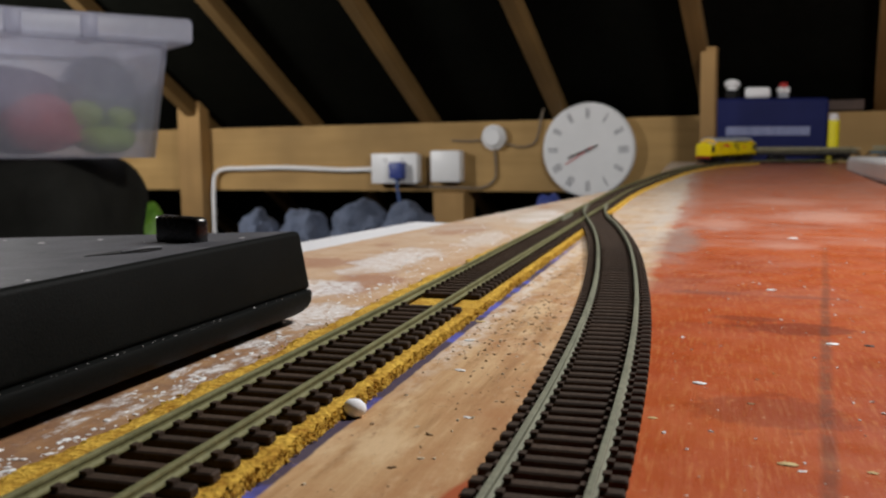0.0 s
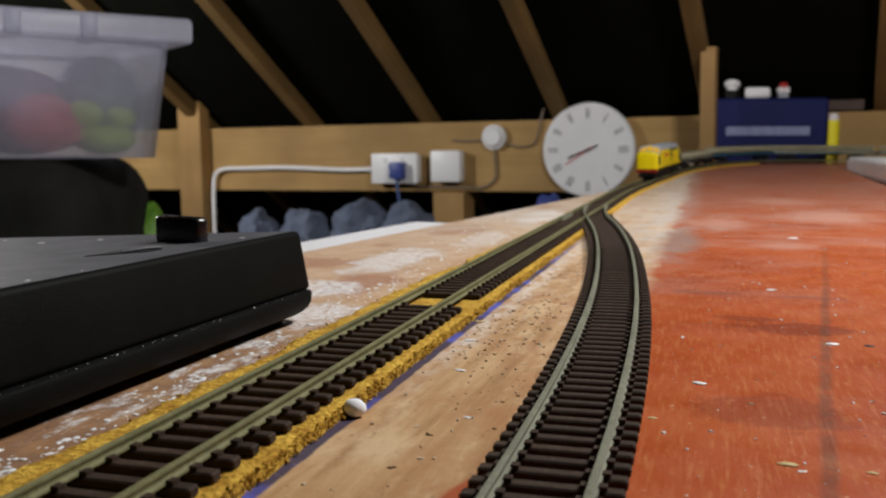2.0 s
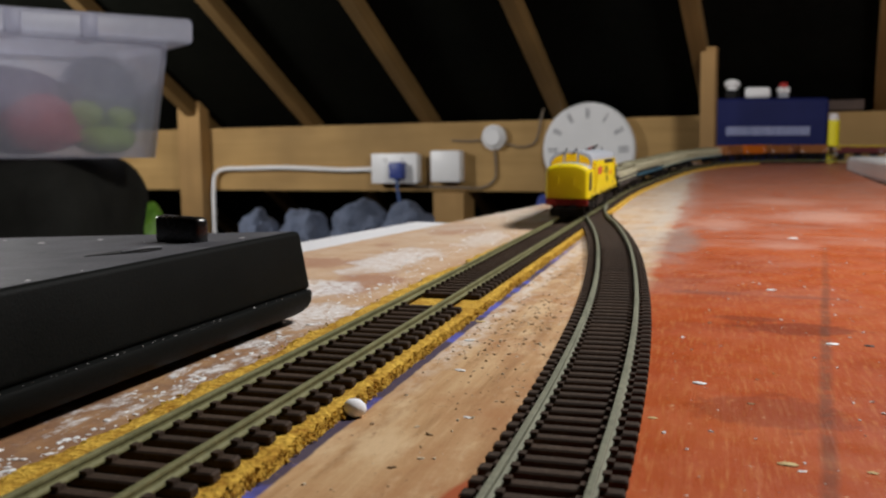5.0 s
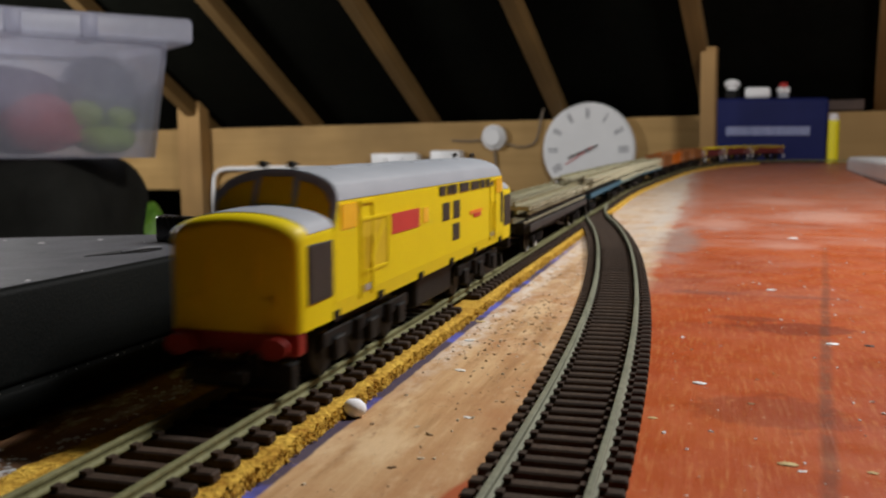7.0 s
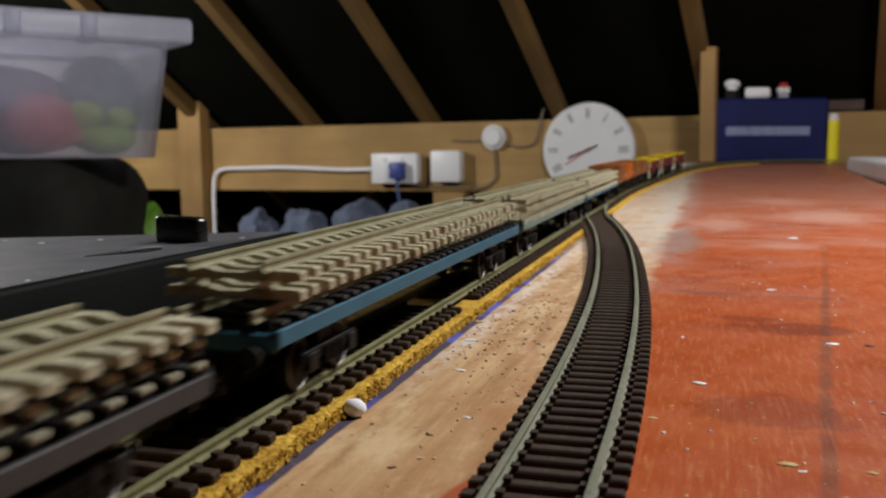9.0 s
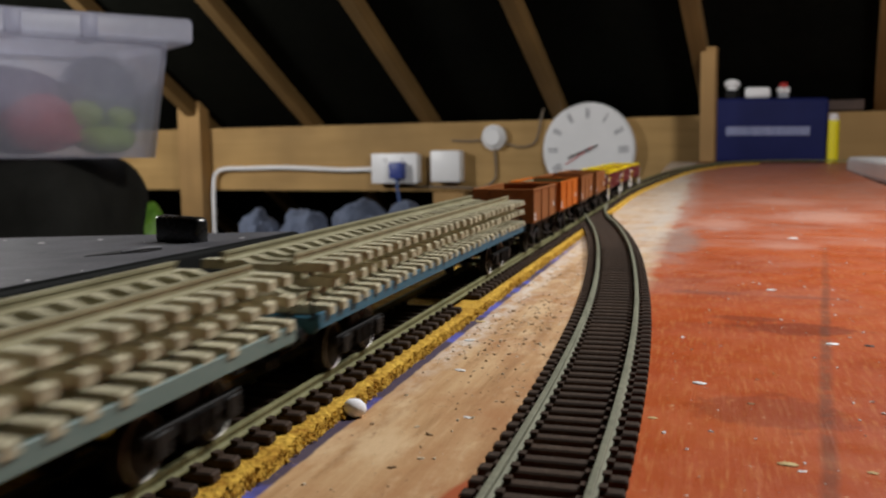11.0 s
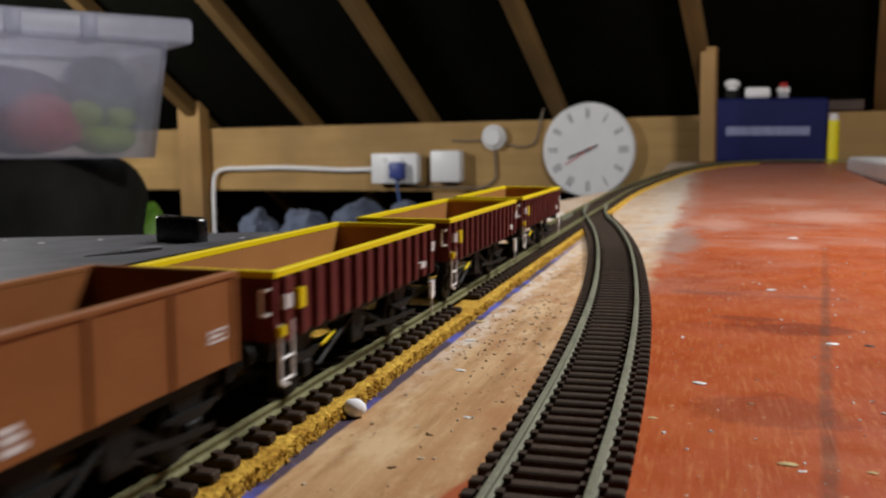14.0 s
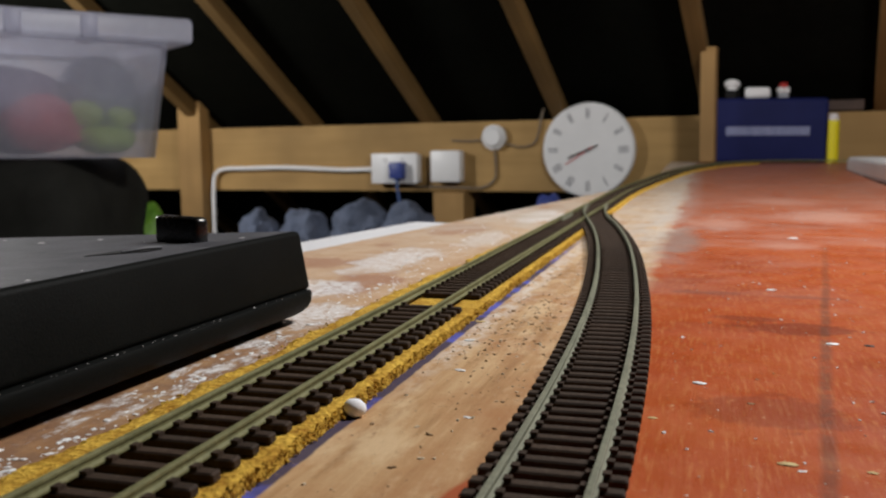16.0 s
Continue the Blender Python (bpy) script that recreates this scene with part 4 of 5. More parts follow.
# ---- black controller beside the track ----
def controller():
    m = Matrix.Translation((-0.0392, 0.3225, 0.0)) @ Matrix.Rotation(radians(-2.2), 4, "Z")
    e = thing("train_controller", "black plastic train controller box, dusty on top", "controller", m=m)

    def shell(z0, z1, grow0, grow1, drop):
        bm = bmesh.new()
        vs = box(bm, -0.21, 0.0, -0.26, 0.0, z0, z1)
        for v in vs:
            g = grow1 if v.co.z > (z0 + z1) / 2 else grow0
            v.co.x += g if v.co.x > -0.1 else -g
            v.co.y += g if v.co.y > -0.13 else -g
            if v.co.z > (z0 + z1) / 2 and v.co.x < -0.1:
                v.co.z -= drop
        bmesh.ops.bevel(bm, geom=list(bm.edges), offset=0.0016, segments=3, profile=0.5, affect="EDGES")
        return bm
    part("lid", shell(0.0120, 0.0336, -0.0006, -0.0034, 0.010), M_BLACK, e, smooth=True)
    bm = bmesh.new()
    rows = [[bm.verts.new((x, y, 0.03368 - 0.010 * (-x - 0.0034) / 0.2032)) for x in (-0.2045, -0.0056)] for y in (-0.2545, -0.0056)]
    bm.faces.new((rows[0][0], rows[0][1], rows[1][1], rows[1][0]))
    ret = bmesh.ops.extrude_face_region(bm, geom=list(bm.faces))
    for v in ret["geom"]:
        if isinstance(v, bmesh.types.BMVert):
            v.co.z -= 0.0005
    part("top_panel", bm, M_DUSTY, e, "dusty black top panel")
    bm = bmesh.new()
    rows = []
    for z, g in ((0.0028, -0.0045), (0.0032, -0.0028), (0.0042, -0.0012), (0.0058, 0.0003), (0.0078, 0.0012), (0.0108, 0.0014), (0.0116, 0.0010), (0.0119, 0.0002)):
        r = 0.007
        pts = []
        for cx, cy, a0 in ((g - r, g - r, 0), (-0.21 - g + r, g - r, 90), (-0.21 - g + r, -0.26 - g + r, 180), (g - r, -0.26 - g + r, 270)):
            pts += [(cx + r * math.cos(radians(a0 + k * 18)), cy + r * math.sin(radians(a0 + k * 18))) for k in range(6)]
        rows.append([bm.verts.new((px, py, z)) for px, py in pts])
    for a, b in zip(rows, rows[1:]):
        for i in range(len(a)):
            bm.faces.new((a[i], a[(i + 1) % len(a)], b[(i + 1) % len(a)], b[i]))
    bm.faces.new(rows[0])
    bm.faces.new(rows[-1])
    part("base", bm, M_BLACK, e, smooth=True)
    # a line of pale dust caught in the seam
    bm = bmesh.new()
    rng = random.Random(31)
    for _ in range(70):
        yy = rng.uniform(-0.25, -0.004)
        r = 0.00006 + 0.00018 * rng.random() ** 3
        bmesh.ops.create_icosphere(bm, subdivisions=1, radius=r, matrix=Matrix.Translation((rng.uniform(-0.0002, 0.0008), yy, 0.01195)) @ Matrix.Diagonal((1, rng.uniform(1, 4), 0.7, 1)))
    tagged(part("seam_dust", bm, M_PRINT, e, "pale dust along the seam"), kind="stuff")
    for x in (-0.012, -0.19):
        for y in (-0.014, -0.24):
            bm = bmesh.new()
            cyl(bm, (x, y, 0.0), (x, y, 0.0045), 0.0055, 20)
            part("foot", bm, M_BLACK, e, smooth=True)
    # lever switch in a slot
    bm = bmesh.new()
    box(bm, -0.0115, 0.0115, -0.0030, 0.0030, -0.001, 0.0094, bev=0.0020, seg=4, m=Matrix.Translation((-0.0300, -0.0395, 0.0318)) @ Matrix.Rotation(radians(-20), 4, "Z"))
    part("lever", bm, M_GLOSSBLK, e, "glossy black lever", smooth=True)
    bm = bmesh.new()
    low, high = ([bm.verts.new((px, py, 0.0337 + (px + 0.0034) * 0.0492 + dz)) for px, py in ((-0.0345, -0.0840), (-0.0205, -0.0735), (-0.0200, -0.0655), (-0.0330, -0.0660))] for dz in (0.0, 0.0002))
    bm.faces.new(high)
    for i in range(4):
        bm.faces.new((low[i], low[(i + 1) % 4], high[(i + 1) % 4], high[i]))
    part("slot", bm, M_UNDER, e)
    bm = bmesh.new()
    sweep(bm, ring(0.0005, 6), [(-0.0265, -0.0770, 0.0330), (-0.0225, -0.0715, 0.0338), (-0.0215, -0.0640, 0.0334)])
    part("slot_lip", bm, M_DUSTY, e, smooth=True)
    bm = bmesh.new()
    rng = random.Random(8)
    for x, y in ((-0.0908, -0.0352), (-0.0925, -0.0345), (-0.1233, -0.0189), (-0.0736, -0.0256), (-0.0148, -0.0634), (-0.0445, -0.0400), (-0.012, -0.03), (-0.008, -0.118), (-0.009, -0.136)):
        bmesh.ops.create_icosphere(bm, subdivisions=1, radius=rng.uniform(0.0008, 0.0014), matrix=Matrix.Translation((x, y, 0.0334 + x * 0.048)) @ Matrix.Diagonal((1.3, 1, 0.6, 1)))
    part("crumb", bm, M_PRINT, e, "pale crumbs")


controller()


def bead():
    bm = bmesh.new()
    bmesh.ops.create_uvsphere(bm, u_segments=24, v_segments=16, radius=0.0026, matrix=Matrix.Translation((0.0206, 0.2085, 0.0022)) @ Matrix.Rotation(0.2, 4, "Y") @ Matrix.Diagonal((1.10, 1.0, 0.86, 1)))
    tagged(part("foam_bead", bm, M_FOAM, smooth=True), "small white foam bead lying on the board", "bead")


bead()


M_CRUMB = surf("wood_dust", (0.15, 0.080, 0.034), (0.50, 0.35, 0.20), 900, 160, 0.9, relief=0.2)


def shard(bm, rng, m, r, flat):
    """One broken crumb, as five or six loose corners closed over."""
    n = rng.randint(4, 6)
    low = [bm.verts.new(m @ Vector((r * rng.uniform(0.6, 1.2) * math.cos(6.283 * k / n), r * rng.uniform(0.6, 1.2) * math.sin(6.283 * k / n), -0.2 * r * flat))) for k in range(n)]
    high = [bm.verts.new(m @ Vector((r * rng.uniform(0.3, 0.9) * math.cos(6.283 * k / n), r * rng.uniform(0.3, 0.9) * math.sin(6.283 * k / n), r * flat * rng.uniform(0.5, 1.2)))) for k in range(n)]
    for k in range(n):
        bm.faces.new((low[k], low[(k + 1) % n], high[(k + 1) % n], high[k]))
    bm.faces.new(high)


def crumbs():
    """Flakes of filler, cork and wood scattered over the board, thicker in some spots."""
    rng = random.Random(12)

    def spin():
        return Euler((rng.uniform(-0.15, 0.15), rng.uniform(-0.15, 0.15), rng.uniform(0, 6))).to_matrix().to_4x4() @ Matrix.Diagonal((rng.uniform(0.8, 2.0), 1, 1, 1))

    def scatter(name, mat, n, label, place, size, flat):
        bm = bmesh.new()
        done = 0
        while done < n:
            x, y = place()
            if noise.noise((x * 60, y * 30, done % 2)) < rng.uniform(-0.5, 0.35):
                continue
            done += 1
            r = size(y)
            shard(bm, rng, Matrix.Translation((x, y, land(y) + r * 0.1)) @ spin(), r, flat)
        tagged(part(name, bm, mat), label, "debris", kind="stuff")

    def between():
        y = rng.choice((rng.gauss(0.36, 0.06), rng.gauss(0.30, 0.05), rng.uniform(0.15, 0.75)))
        return rng.uniform(0.023, max(0.03, branch_x(y) - 0.017)), y

    def filler():
        y = 0.13 + 0.75 * rng.random() ** 1.4
        return rng.gauss(-0.036 - 0.012 * ease((y - 0.3) / 0.3), 0.005 + 0.014 * ease((y - 0.3) / 0.3)), y

    def varnish():
        return rng.uniform(0.092, 0.42), 0.13 + 0.9 * rng.random() ** 1.4
    scatter("paint_flakes", M_PRINT, 1300, "pale paint flakes scattered on the varnish", varnish, lambda y: 0.00018 + 0.0006 * rng.random() ** 3, 0.4)
    scatter("wood_crumbs", M_CRUMB, 360, "cork and wood crumbs between the tracks", between, lambda y: 0.00015 + 0.0006 * rng.random() ** 3, 0.6)
    scatter("plaster_crumbs", surf("plaster_dust", (0.46, 0.35, 0.23), (0.68, 0.57, 0.42), 900, 160, 0.9, relief=0.2), 320, "pale plaster crumbs between the tracks", between, lambda y: 0.00015 + 0.0006 * rng.random() ** 3, 0.5)
    scatter("filler_crumbs", M_WHITE, 700, "white flaky filler crumbs beside the cork", filler, lambda y: 0.00025 + 0.0011 * rng.random() ** 2.5, 0.14)
    # torn edge of the cork: small broken lumps along both sides
    bm = bmesh.new()
    for _ in range(3000):
        y = 0.13 + 0.75 * rng.random() ** 1.3
        rightward = rng.random() < 0.72
        z = rng.uniform(0.0004, 0.0031)
        if rightward:
            x = 0.0186 + 0.0007 * noise.noise((y * 130, 7.7, 0)) - 0.28 * (z - 0.0015) + rng.uniform(-0.0005, 0.0005)
        else:
            x = -0.0255 + 0.007 * ease((y - 0.35) / 0.35) + 0.005 * max(0, noise.noise((y * 22, 9, 0)) - 0.1) + rng.gauss(0.0004, 0.0013)
            z *= 0.8
        r = 0.00015 + 0.00042 * rng.random() ** 2
        shard(bm, rng, Matrix.Translation((x, y, z)) @ spin(), r, 0.9)
    tagged(part("cork_crumbs", bm, M_CORK), "torn ochre cork lumps along the underlay's edge", "debris", kind="stuff")


crumbs()


def chips():
    """The larger chips that lie singly on the board."""
    rng = random.Random(21)
    for x, y, size, mat in ((0.1006, 0.2635, 0.0021, M_WHITE), (0.1423, 0.3275, 0.0024, M_WHITE), (0.1305, 0.4430, 0.0024, M_WHITE), (0.1187, 0.2001, 0.0021, M_STRAW), (0.1347, 0.1993, 0.0012, M_STRAW),
                            (0.1211, 0.1966, 0.0010, M_WHITE), (0.1596, 0.6875, 0.0040, M_WHITE), (0.0900, 0.2266, 0.0012, M_STRAW), (0.1135, 0.2460, 0.0010, M_CRUMB), (0.1535, 0.3279, 0.0018, M_GREYFLAT),
                            (0.0336, 0.2603, 0.0019, M_WHITE), (0.0219, 0.3348, 0.0022, M_STRAW), (0.0260, 0.3017, 0.0020, M_WHITE), (0.0470, 0.2150, 0.0012, M_WHITE)):
        bm = bmesh.new()
        vs = bmesh.ops.create_icosphere(bm, subdivisions=2, radius=1.0)["verts"]
        for v in vs:
            v.co *= 1 + 0.3 * noise.noise(v.co * 1.7 + Vector((x * 900, y * 700, 0)))
            v.co = Vector((v.co.x * size, v.co.y * size * 0.55, max(v.co.z, -0.6) * size * 0.14))
        ob = part("chip", bm, mat)
        ob.matrix_basis = Matrix.Translation((x, y, land(y) + size * 0.083)) @ Matrix.Rotation(rng.uniform(-0.5, 0.5), 4, "Z")
        tagged(ob, "small pale chip lying loose on the board", "chip", "loose chips on the board")


M_STRAW = surf("straw_chip", (0.50, 0.36, 0.15), (0.64, 0.50, 0.24), 900, 160, 0.8, relief=0.2)
chips()

# ---- roof timbers; the frame of the low wall: x along the purlin, y away ----
WALL = Matrix.Translation((0.0865, 2.478, 0)) @ Matrix.Rotation(radians(-8.4), 4, "Z") @ Matrix.Rotation(radians(-0.9), 4, "Y")


def timber_piece(name, label, category, x0, x1, y0, y1, z0, z1, mat, kind="structure", m=WALL, bev=0.003):
    bm = made((x0, x1, y0, y1, z0, z1), bev=bev)
    ob = part(name, bm, mat)
    ob.matrix_basis = m
    return tagged(ob, label, category, kind=kind)


timber_piece("purlin", "rough sawn timber purlin along the eaves", "beam", -3.6, 2.6, 0.0, 0.05, -0.0605, 0.1334, M_TIMBER)
timber_piece("post_left", "sawn timber post nailed to the purlin", "post", -1.600, -1.514, -0.052, -0.002, -0.55, 0.235, timber("post_timber", (0.38, 0.22, 0.075), (0.50, 0.30, 0.11), 26, "Z"))
timber_piece("post_right", "narrow sawn timber post behind the box", "post", 0.0300, 0.0640, -0.215, -0.175, 0.020, 0.282, bpy.data.materials["post_timber"])
timber_piece("stub_post", "short timber block under the purlin", "post", -0.735, -0.640, -0.02, 0.06, -0.16, -0.0625, bpy.data.materials["post_timber"])

SLOPE = radians(31.4)


def rafters():
    for i in range(-6, 5):
        x = 0.0243 + 0.3924 * i
        bm = bmesh.new()
        box(bm, -0.023, 0.015, -0.05, -0.010, -0.9, 3.6, bev=0.003)
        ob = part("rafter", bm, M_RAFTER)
        ob.matrix_basis = WALL @ Matrix.Translation((x, 0.1285, 0.12)) @ Matrix.Rotation(radians(0.65), 4, "Z") @ Matrix.Rotation(math.pi / 2 - SLOPE, 4, "X")
        tagged(ob, "sawn timber rafter running up the roof", "rafter", "roof rafters", kind="structure")


rafters()


def shell():
    """The loft's dark felt, floor and gables, which close the place."""
    def slab(name, label, cat, x0, x1, y0, y1, z0, z1, mat, m):
        ob = part(name, made((x0, x1, y0, y1, z0, z1)), mat)
        ob.matrix_basis = m
        tagged(ob, label, cat, kind="structure")
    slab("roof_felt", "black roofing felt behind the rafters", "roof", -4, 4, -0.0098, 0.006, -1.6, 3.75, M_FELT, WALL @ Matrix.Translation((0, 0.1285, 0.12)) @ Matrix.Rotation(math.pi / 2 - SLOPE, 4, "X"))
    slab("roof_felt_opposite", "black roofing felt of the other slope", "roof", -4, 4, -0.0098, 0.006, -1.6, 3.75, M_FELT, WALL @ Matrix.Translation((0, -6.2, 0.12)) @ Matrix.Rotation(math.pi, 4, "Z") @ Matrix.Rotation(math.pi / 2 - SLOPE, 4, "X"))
    slab("floor", "dusty loft floor in the dark under the boards", "floor", -4, 4, -7.6, 1.5, -0.62, -0.60, M_DARKFLOOR, WALL)
    slab("wall_gable_west", "dark gable wall of the loft", "wall", -4.1, -4.0, -7.6, 1.5, -0.7, 2.6, M_DARKFLOOR, WALL)
    slab("wall_gable_east", "dark gable wall of the loft", "wall", 4.0, 4.1, -7.6, 1.5, -0.7, 2.6, M_DARKFLOOR, WALL)


shell()


# ---- things on the purlin ----
def clock():
    m = WALL @ Matrix.Translation((-0.284, -0.006, 0.0515))
    e = thing("wall_clock", "round white wall clock with dark numeral bars", "clock", m=m)
    R = 0.123
    bm = bmesh.new()
    cyl(bm, (0, 0.004, 0), (0, -0.020, 0), R, 64)
    bmesh.ops.bevel(bm, geom=[ed for ed in bm.edges if len(ed.link_faces) == 2 and any(len(f.verts) > 10 for f in ed.link_faces)], offset=0.004, segments=3, affect="EDGES")
    part("case", bm, M_WHITE, e, smooth=True)
    dark = surf("clock_ink", (0.20, 0.20, 0.22), (0.34, 0.34, 0.36), 500, 60, 0.6, relief=0.0)
    for h in range(12):
        n = (2, 1, 2, 3, 2, 1, 2, 3, 3, 2, 2, 2)[h]
        bm = bmesh.new()
        for k in range(n):
            o = (k - (n - 1) / 2) * 0.0062
            box(bm, -0.0017, 0.0017, -0.0206, -0.0202, -0.013, 0.013, m=Matrix.Rotation(radians(30 * h), 4, "Y") @ Matrix.Translation((o, 0, 0.095)))
        part("numeral", bm, dark, e, "dark numeral bars")
    for name, ang, ln, w in (("hour_hand", 249, 0.058, 0.0032), ("minute_hand", 66, 0.030, 0.0028)):
        bm = bmesh.new()
        vs = box(bm, -w, w, -0.0232, -0.0222, -0.012, ln)
        for v in vs:
            if v.co.z > 0.01:
                v.co.x *= 0.55
        bmesh.ops.transform(bm, matrix=Matrix.Rotation(radians(ang), 4, "Y"), verts=bm.verts)
        part(name, bm, M_GLOSSBLK, e)
    bm = bmesh.new()
    box(bm, -0.0012, 0.0012, -0.0240, -0.0234, -0.018, 0.070, m=Matrix.Rotation(radians(238), 4, "Y"))
    part("second_hand", bm, M_REDPAINT, e, "thin red second hand")
    bm = bmesh.new()
    cyl(bm, (0, -0.0200, 0), (0, -0.0245, 0), 0.005, 16)
    part("spindle", bm, M_GLOSSBLK, e)


clock()

M_BLUEPLUG = surf("blue_plastic", (0.03, 0.05, 0.22), (0.05, 0.075, 0.30), 500, 60, 0.45, relief=0.03)


def sockets():
    e = thing("double_socket", "white double wall socket with a blue plug in it", "socket", m=WALL @ Matrix.Translation((-0.848, 0, 0.006)))
    part("back_box", made((-0.070, 0.070, -0.030, 0.0, -0.040, 0.040), bev=0.003), M_WHITE, e, smooth=True)
    part("face_plate", made((-0.073, 0.073, -0.038, -0.0295, -0.043, 0.043), bev=0.003), M_WHITE, e, smooth=True)
    for x in (-0.028, 0.024):
        part("rocker", made((x - 0.006, x + 0.006, -0.041, -0.0375, 0.016, 0.032), bev=0.001), M_WHITE, e)
    p = thing("mains_plug", "blue mains plug with its cable hanging down", "plug", m=WALL @ Matrix.Translation((-0.829, -0.038, 0.002)))
    part("plug_body", made((-0.022, 0.022, -0.030, -0.0005, -0.026, 0.022), bev=0.006), M_BLUEPLUG, p, smooth=True)
    bm = bmesh.new()
    sweep(bm, ring(0.0045), [(0, -0.02, -0.026), (0.004, -0.022, -0.06), (0.012, -0.024, -0.10), (0.022, -0.02, -0.16), (0.03, 0.0, -0.30)])
    part("cord", bm, surf("blue_cable", (0.03, 0.07, 0.20), (0.05, 0.10, 0.28), 300, 60, 0.5, relief=0.0), p, smooth=True)
    s = thing("junction_box", "square white junction box on the purlin", "junction box", m=WALL @ Matrix.Translation((-0.688, 0, 0.011)))
    part("box_body", made((-0.044, 0.044, -0.030, 0, -0.043, 0.043), bev=0.005), M_WHITE, s, smooth=True)
    part("box_lid", made((-0.045, 0.045, -0.040, -0.0295, -0.044, 0.044), bev=0.005), M_WHITE, s, smooth=True)
    r = thing("smoke_sensor", "small round white sensor on the purlin", "sensor", m=WALL @ Matrix.Translation((-0.552, 0, 0.089)))
    bm = bmesh.new()
    cyl(bm, (0, 0, 0), (0, -0.016, 0), 0.034, 32)
    cyl(bm, (0, -0.0155, 0), (0, -0.026, 0), 0.032, 32, 0.022)
    part("sensor_body", bm, M_WHITE, r, smooth=True)
    bm = bmesh.new()
    sweep(bm, ring(0.0065, 12), spline3([(-0.93, -0.012, 0.004), (-1.02, -0.012, 0.002), (-1.12, -0.014, 0.006), (-1.25, -0.012, 0.010), (-1.38, -0.014, 0.008), (-1.455, -0.016, 0.006), (-1.487, -0.018, -0.012), (-1.494, -0.02, -0.06), (-1.496, -0.02, -0.2), (-1.497, -0.02, -0.5)]))
    ob = part("white_conduit", bm, M_WHITE, smooth=True)
    ob.matrix_basis = WALL
    tagged(ob, "white mains cable run along the purlin and down", "cable")
    M_WIRE = surf("grey_wire", (0.17, 0.125, 0.08), (0.25, 0.19, 0.13), 300, 60, 0.5, relief=0.0)
    for pts, rad in (([(-0.552, -0.006, 0.055), (-0.548, -0.006, 0.0), (-0.552, -0.006, -0.025), (-0.585, -0.006, -0.048), (-0.64, -0.006, -0.050), (-0.70, -0.006, -0.048), (-0.82, -0.006, -0.045), (-0.86, -0.006, -0.036)], 0.0035),
                     ([(-0.59, -0.005, 0.082), (-0.63, -0.005, 0.080), (-0.68, -0.005, 0.083)], 0.003),
                     ([(-0.530, -0.005, 0.075), (-0.48, -0.005, 0.062), (-0.44, -0.005, 0.070), (-0.425, -0.006, 0.10), (-0.415, -0.006, 0.15), (-0.408, -0.004, 0.165)], 0.003)):
        bm = bmesh.new()
        sweep(bm, ring(rad, 8), spline3(pts))
        ob = part("thin_wire", bm, M_WIRE, smooth=True)
        ob.matrix_basis = WALL
        tagged(ob, "thin dark wire looped on the purlin", "wire")


def spline3(pts, n=8):
    out = []
    P = [Vector(p) for p in pts]
    for i in range(len(P) - 1):
        p0, p1, p2, p3 = P[max(i - 1, 0)], P[i], P[i + 1], P[min(i + 2, len(P) - 1)]
        for k in range(n):
            u = k / n
            out.append(0.5 * (2 * p1 + (p2 - p0) * u + (2 * p0 - 5 * p1 + 4 * p2 - p3) * u * u + (3 * p1 - p0 - 3 * p2 + p3) * u**3))
    out.append(P[-1])
    return out


sockets()


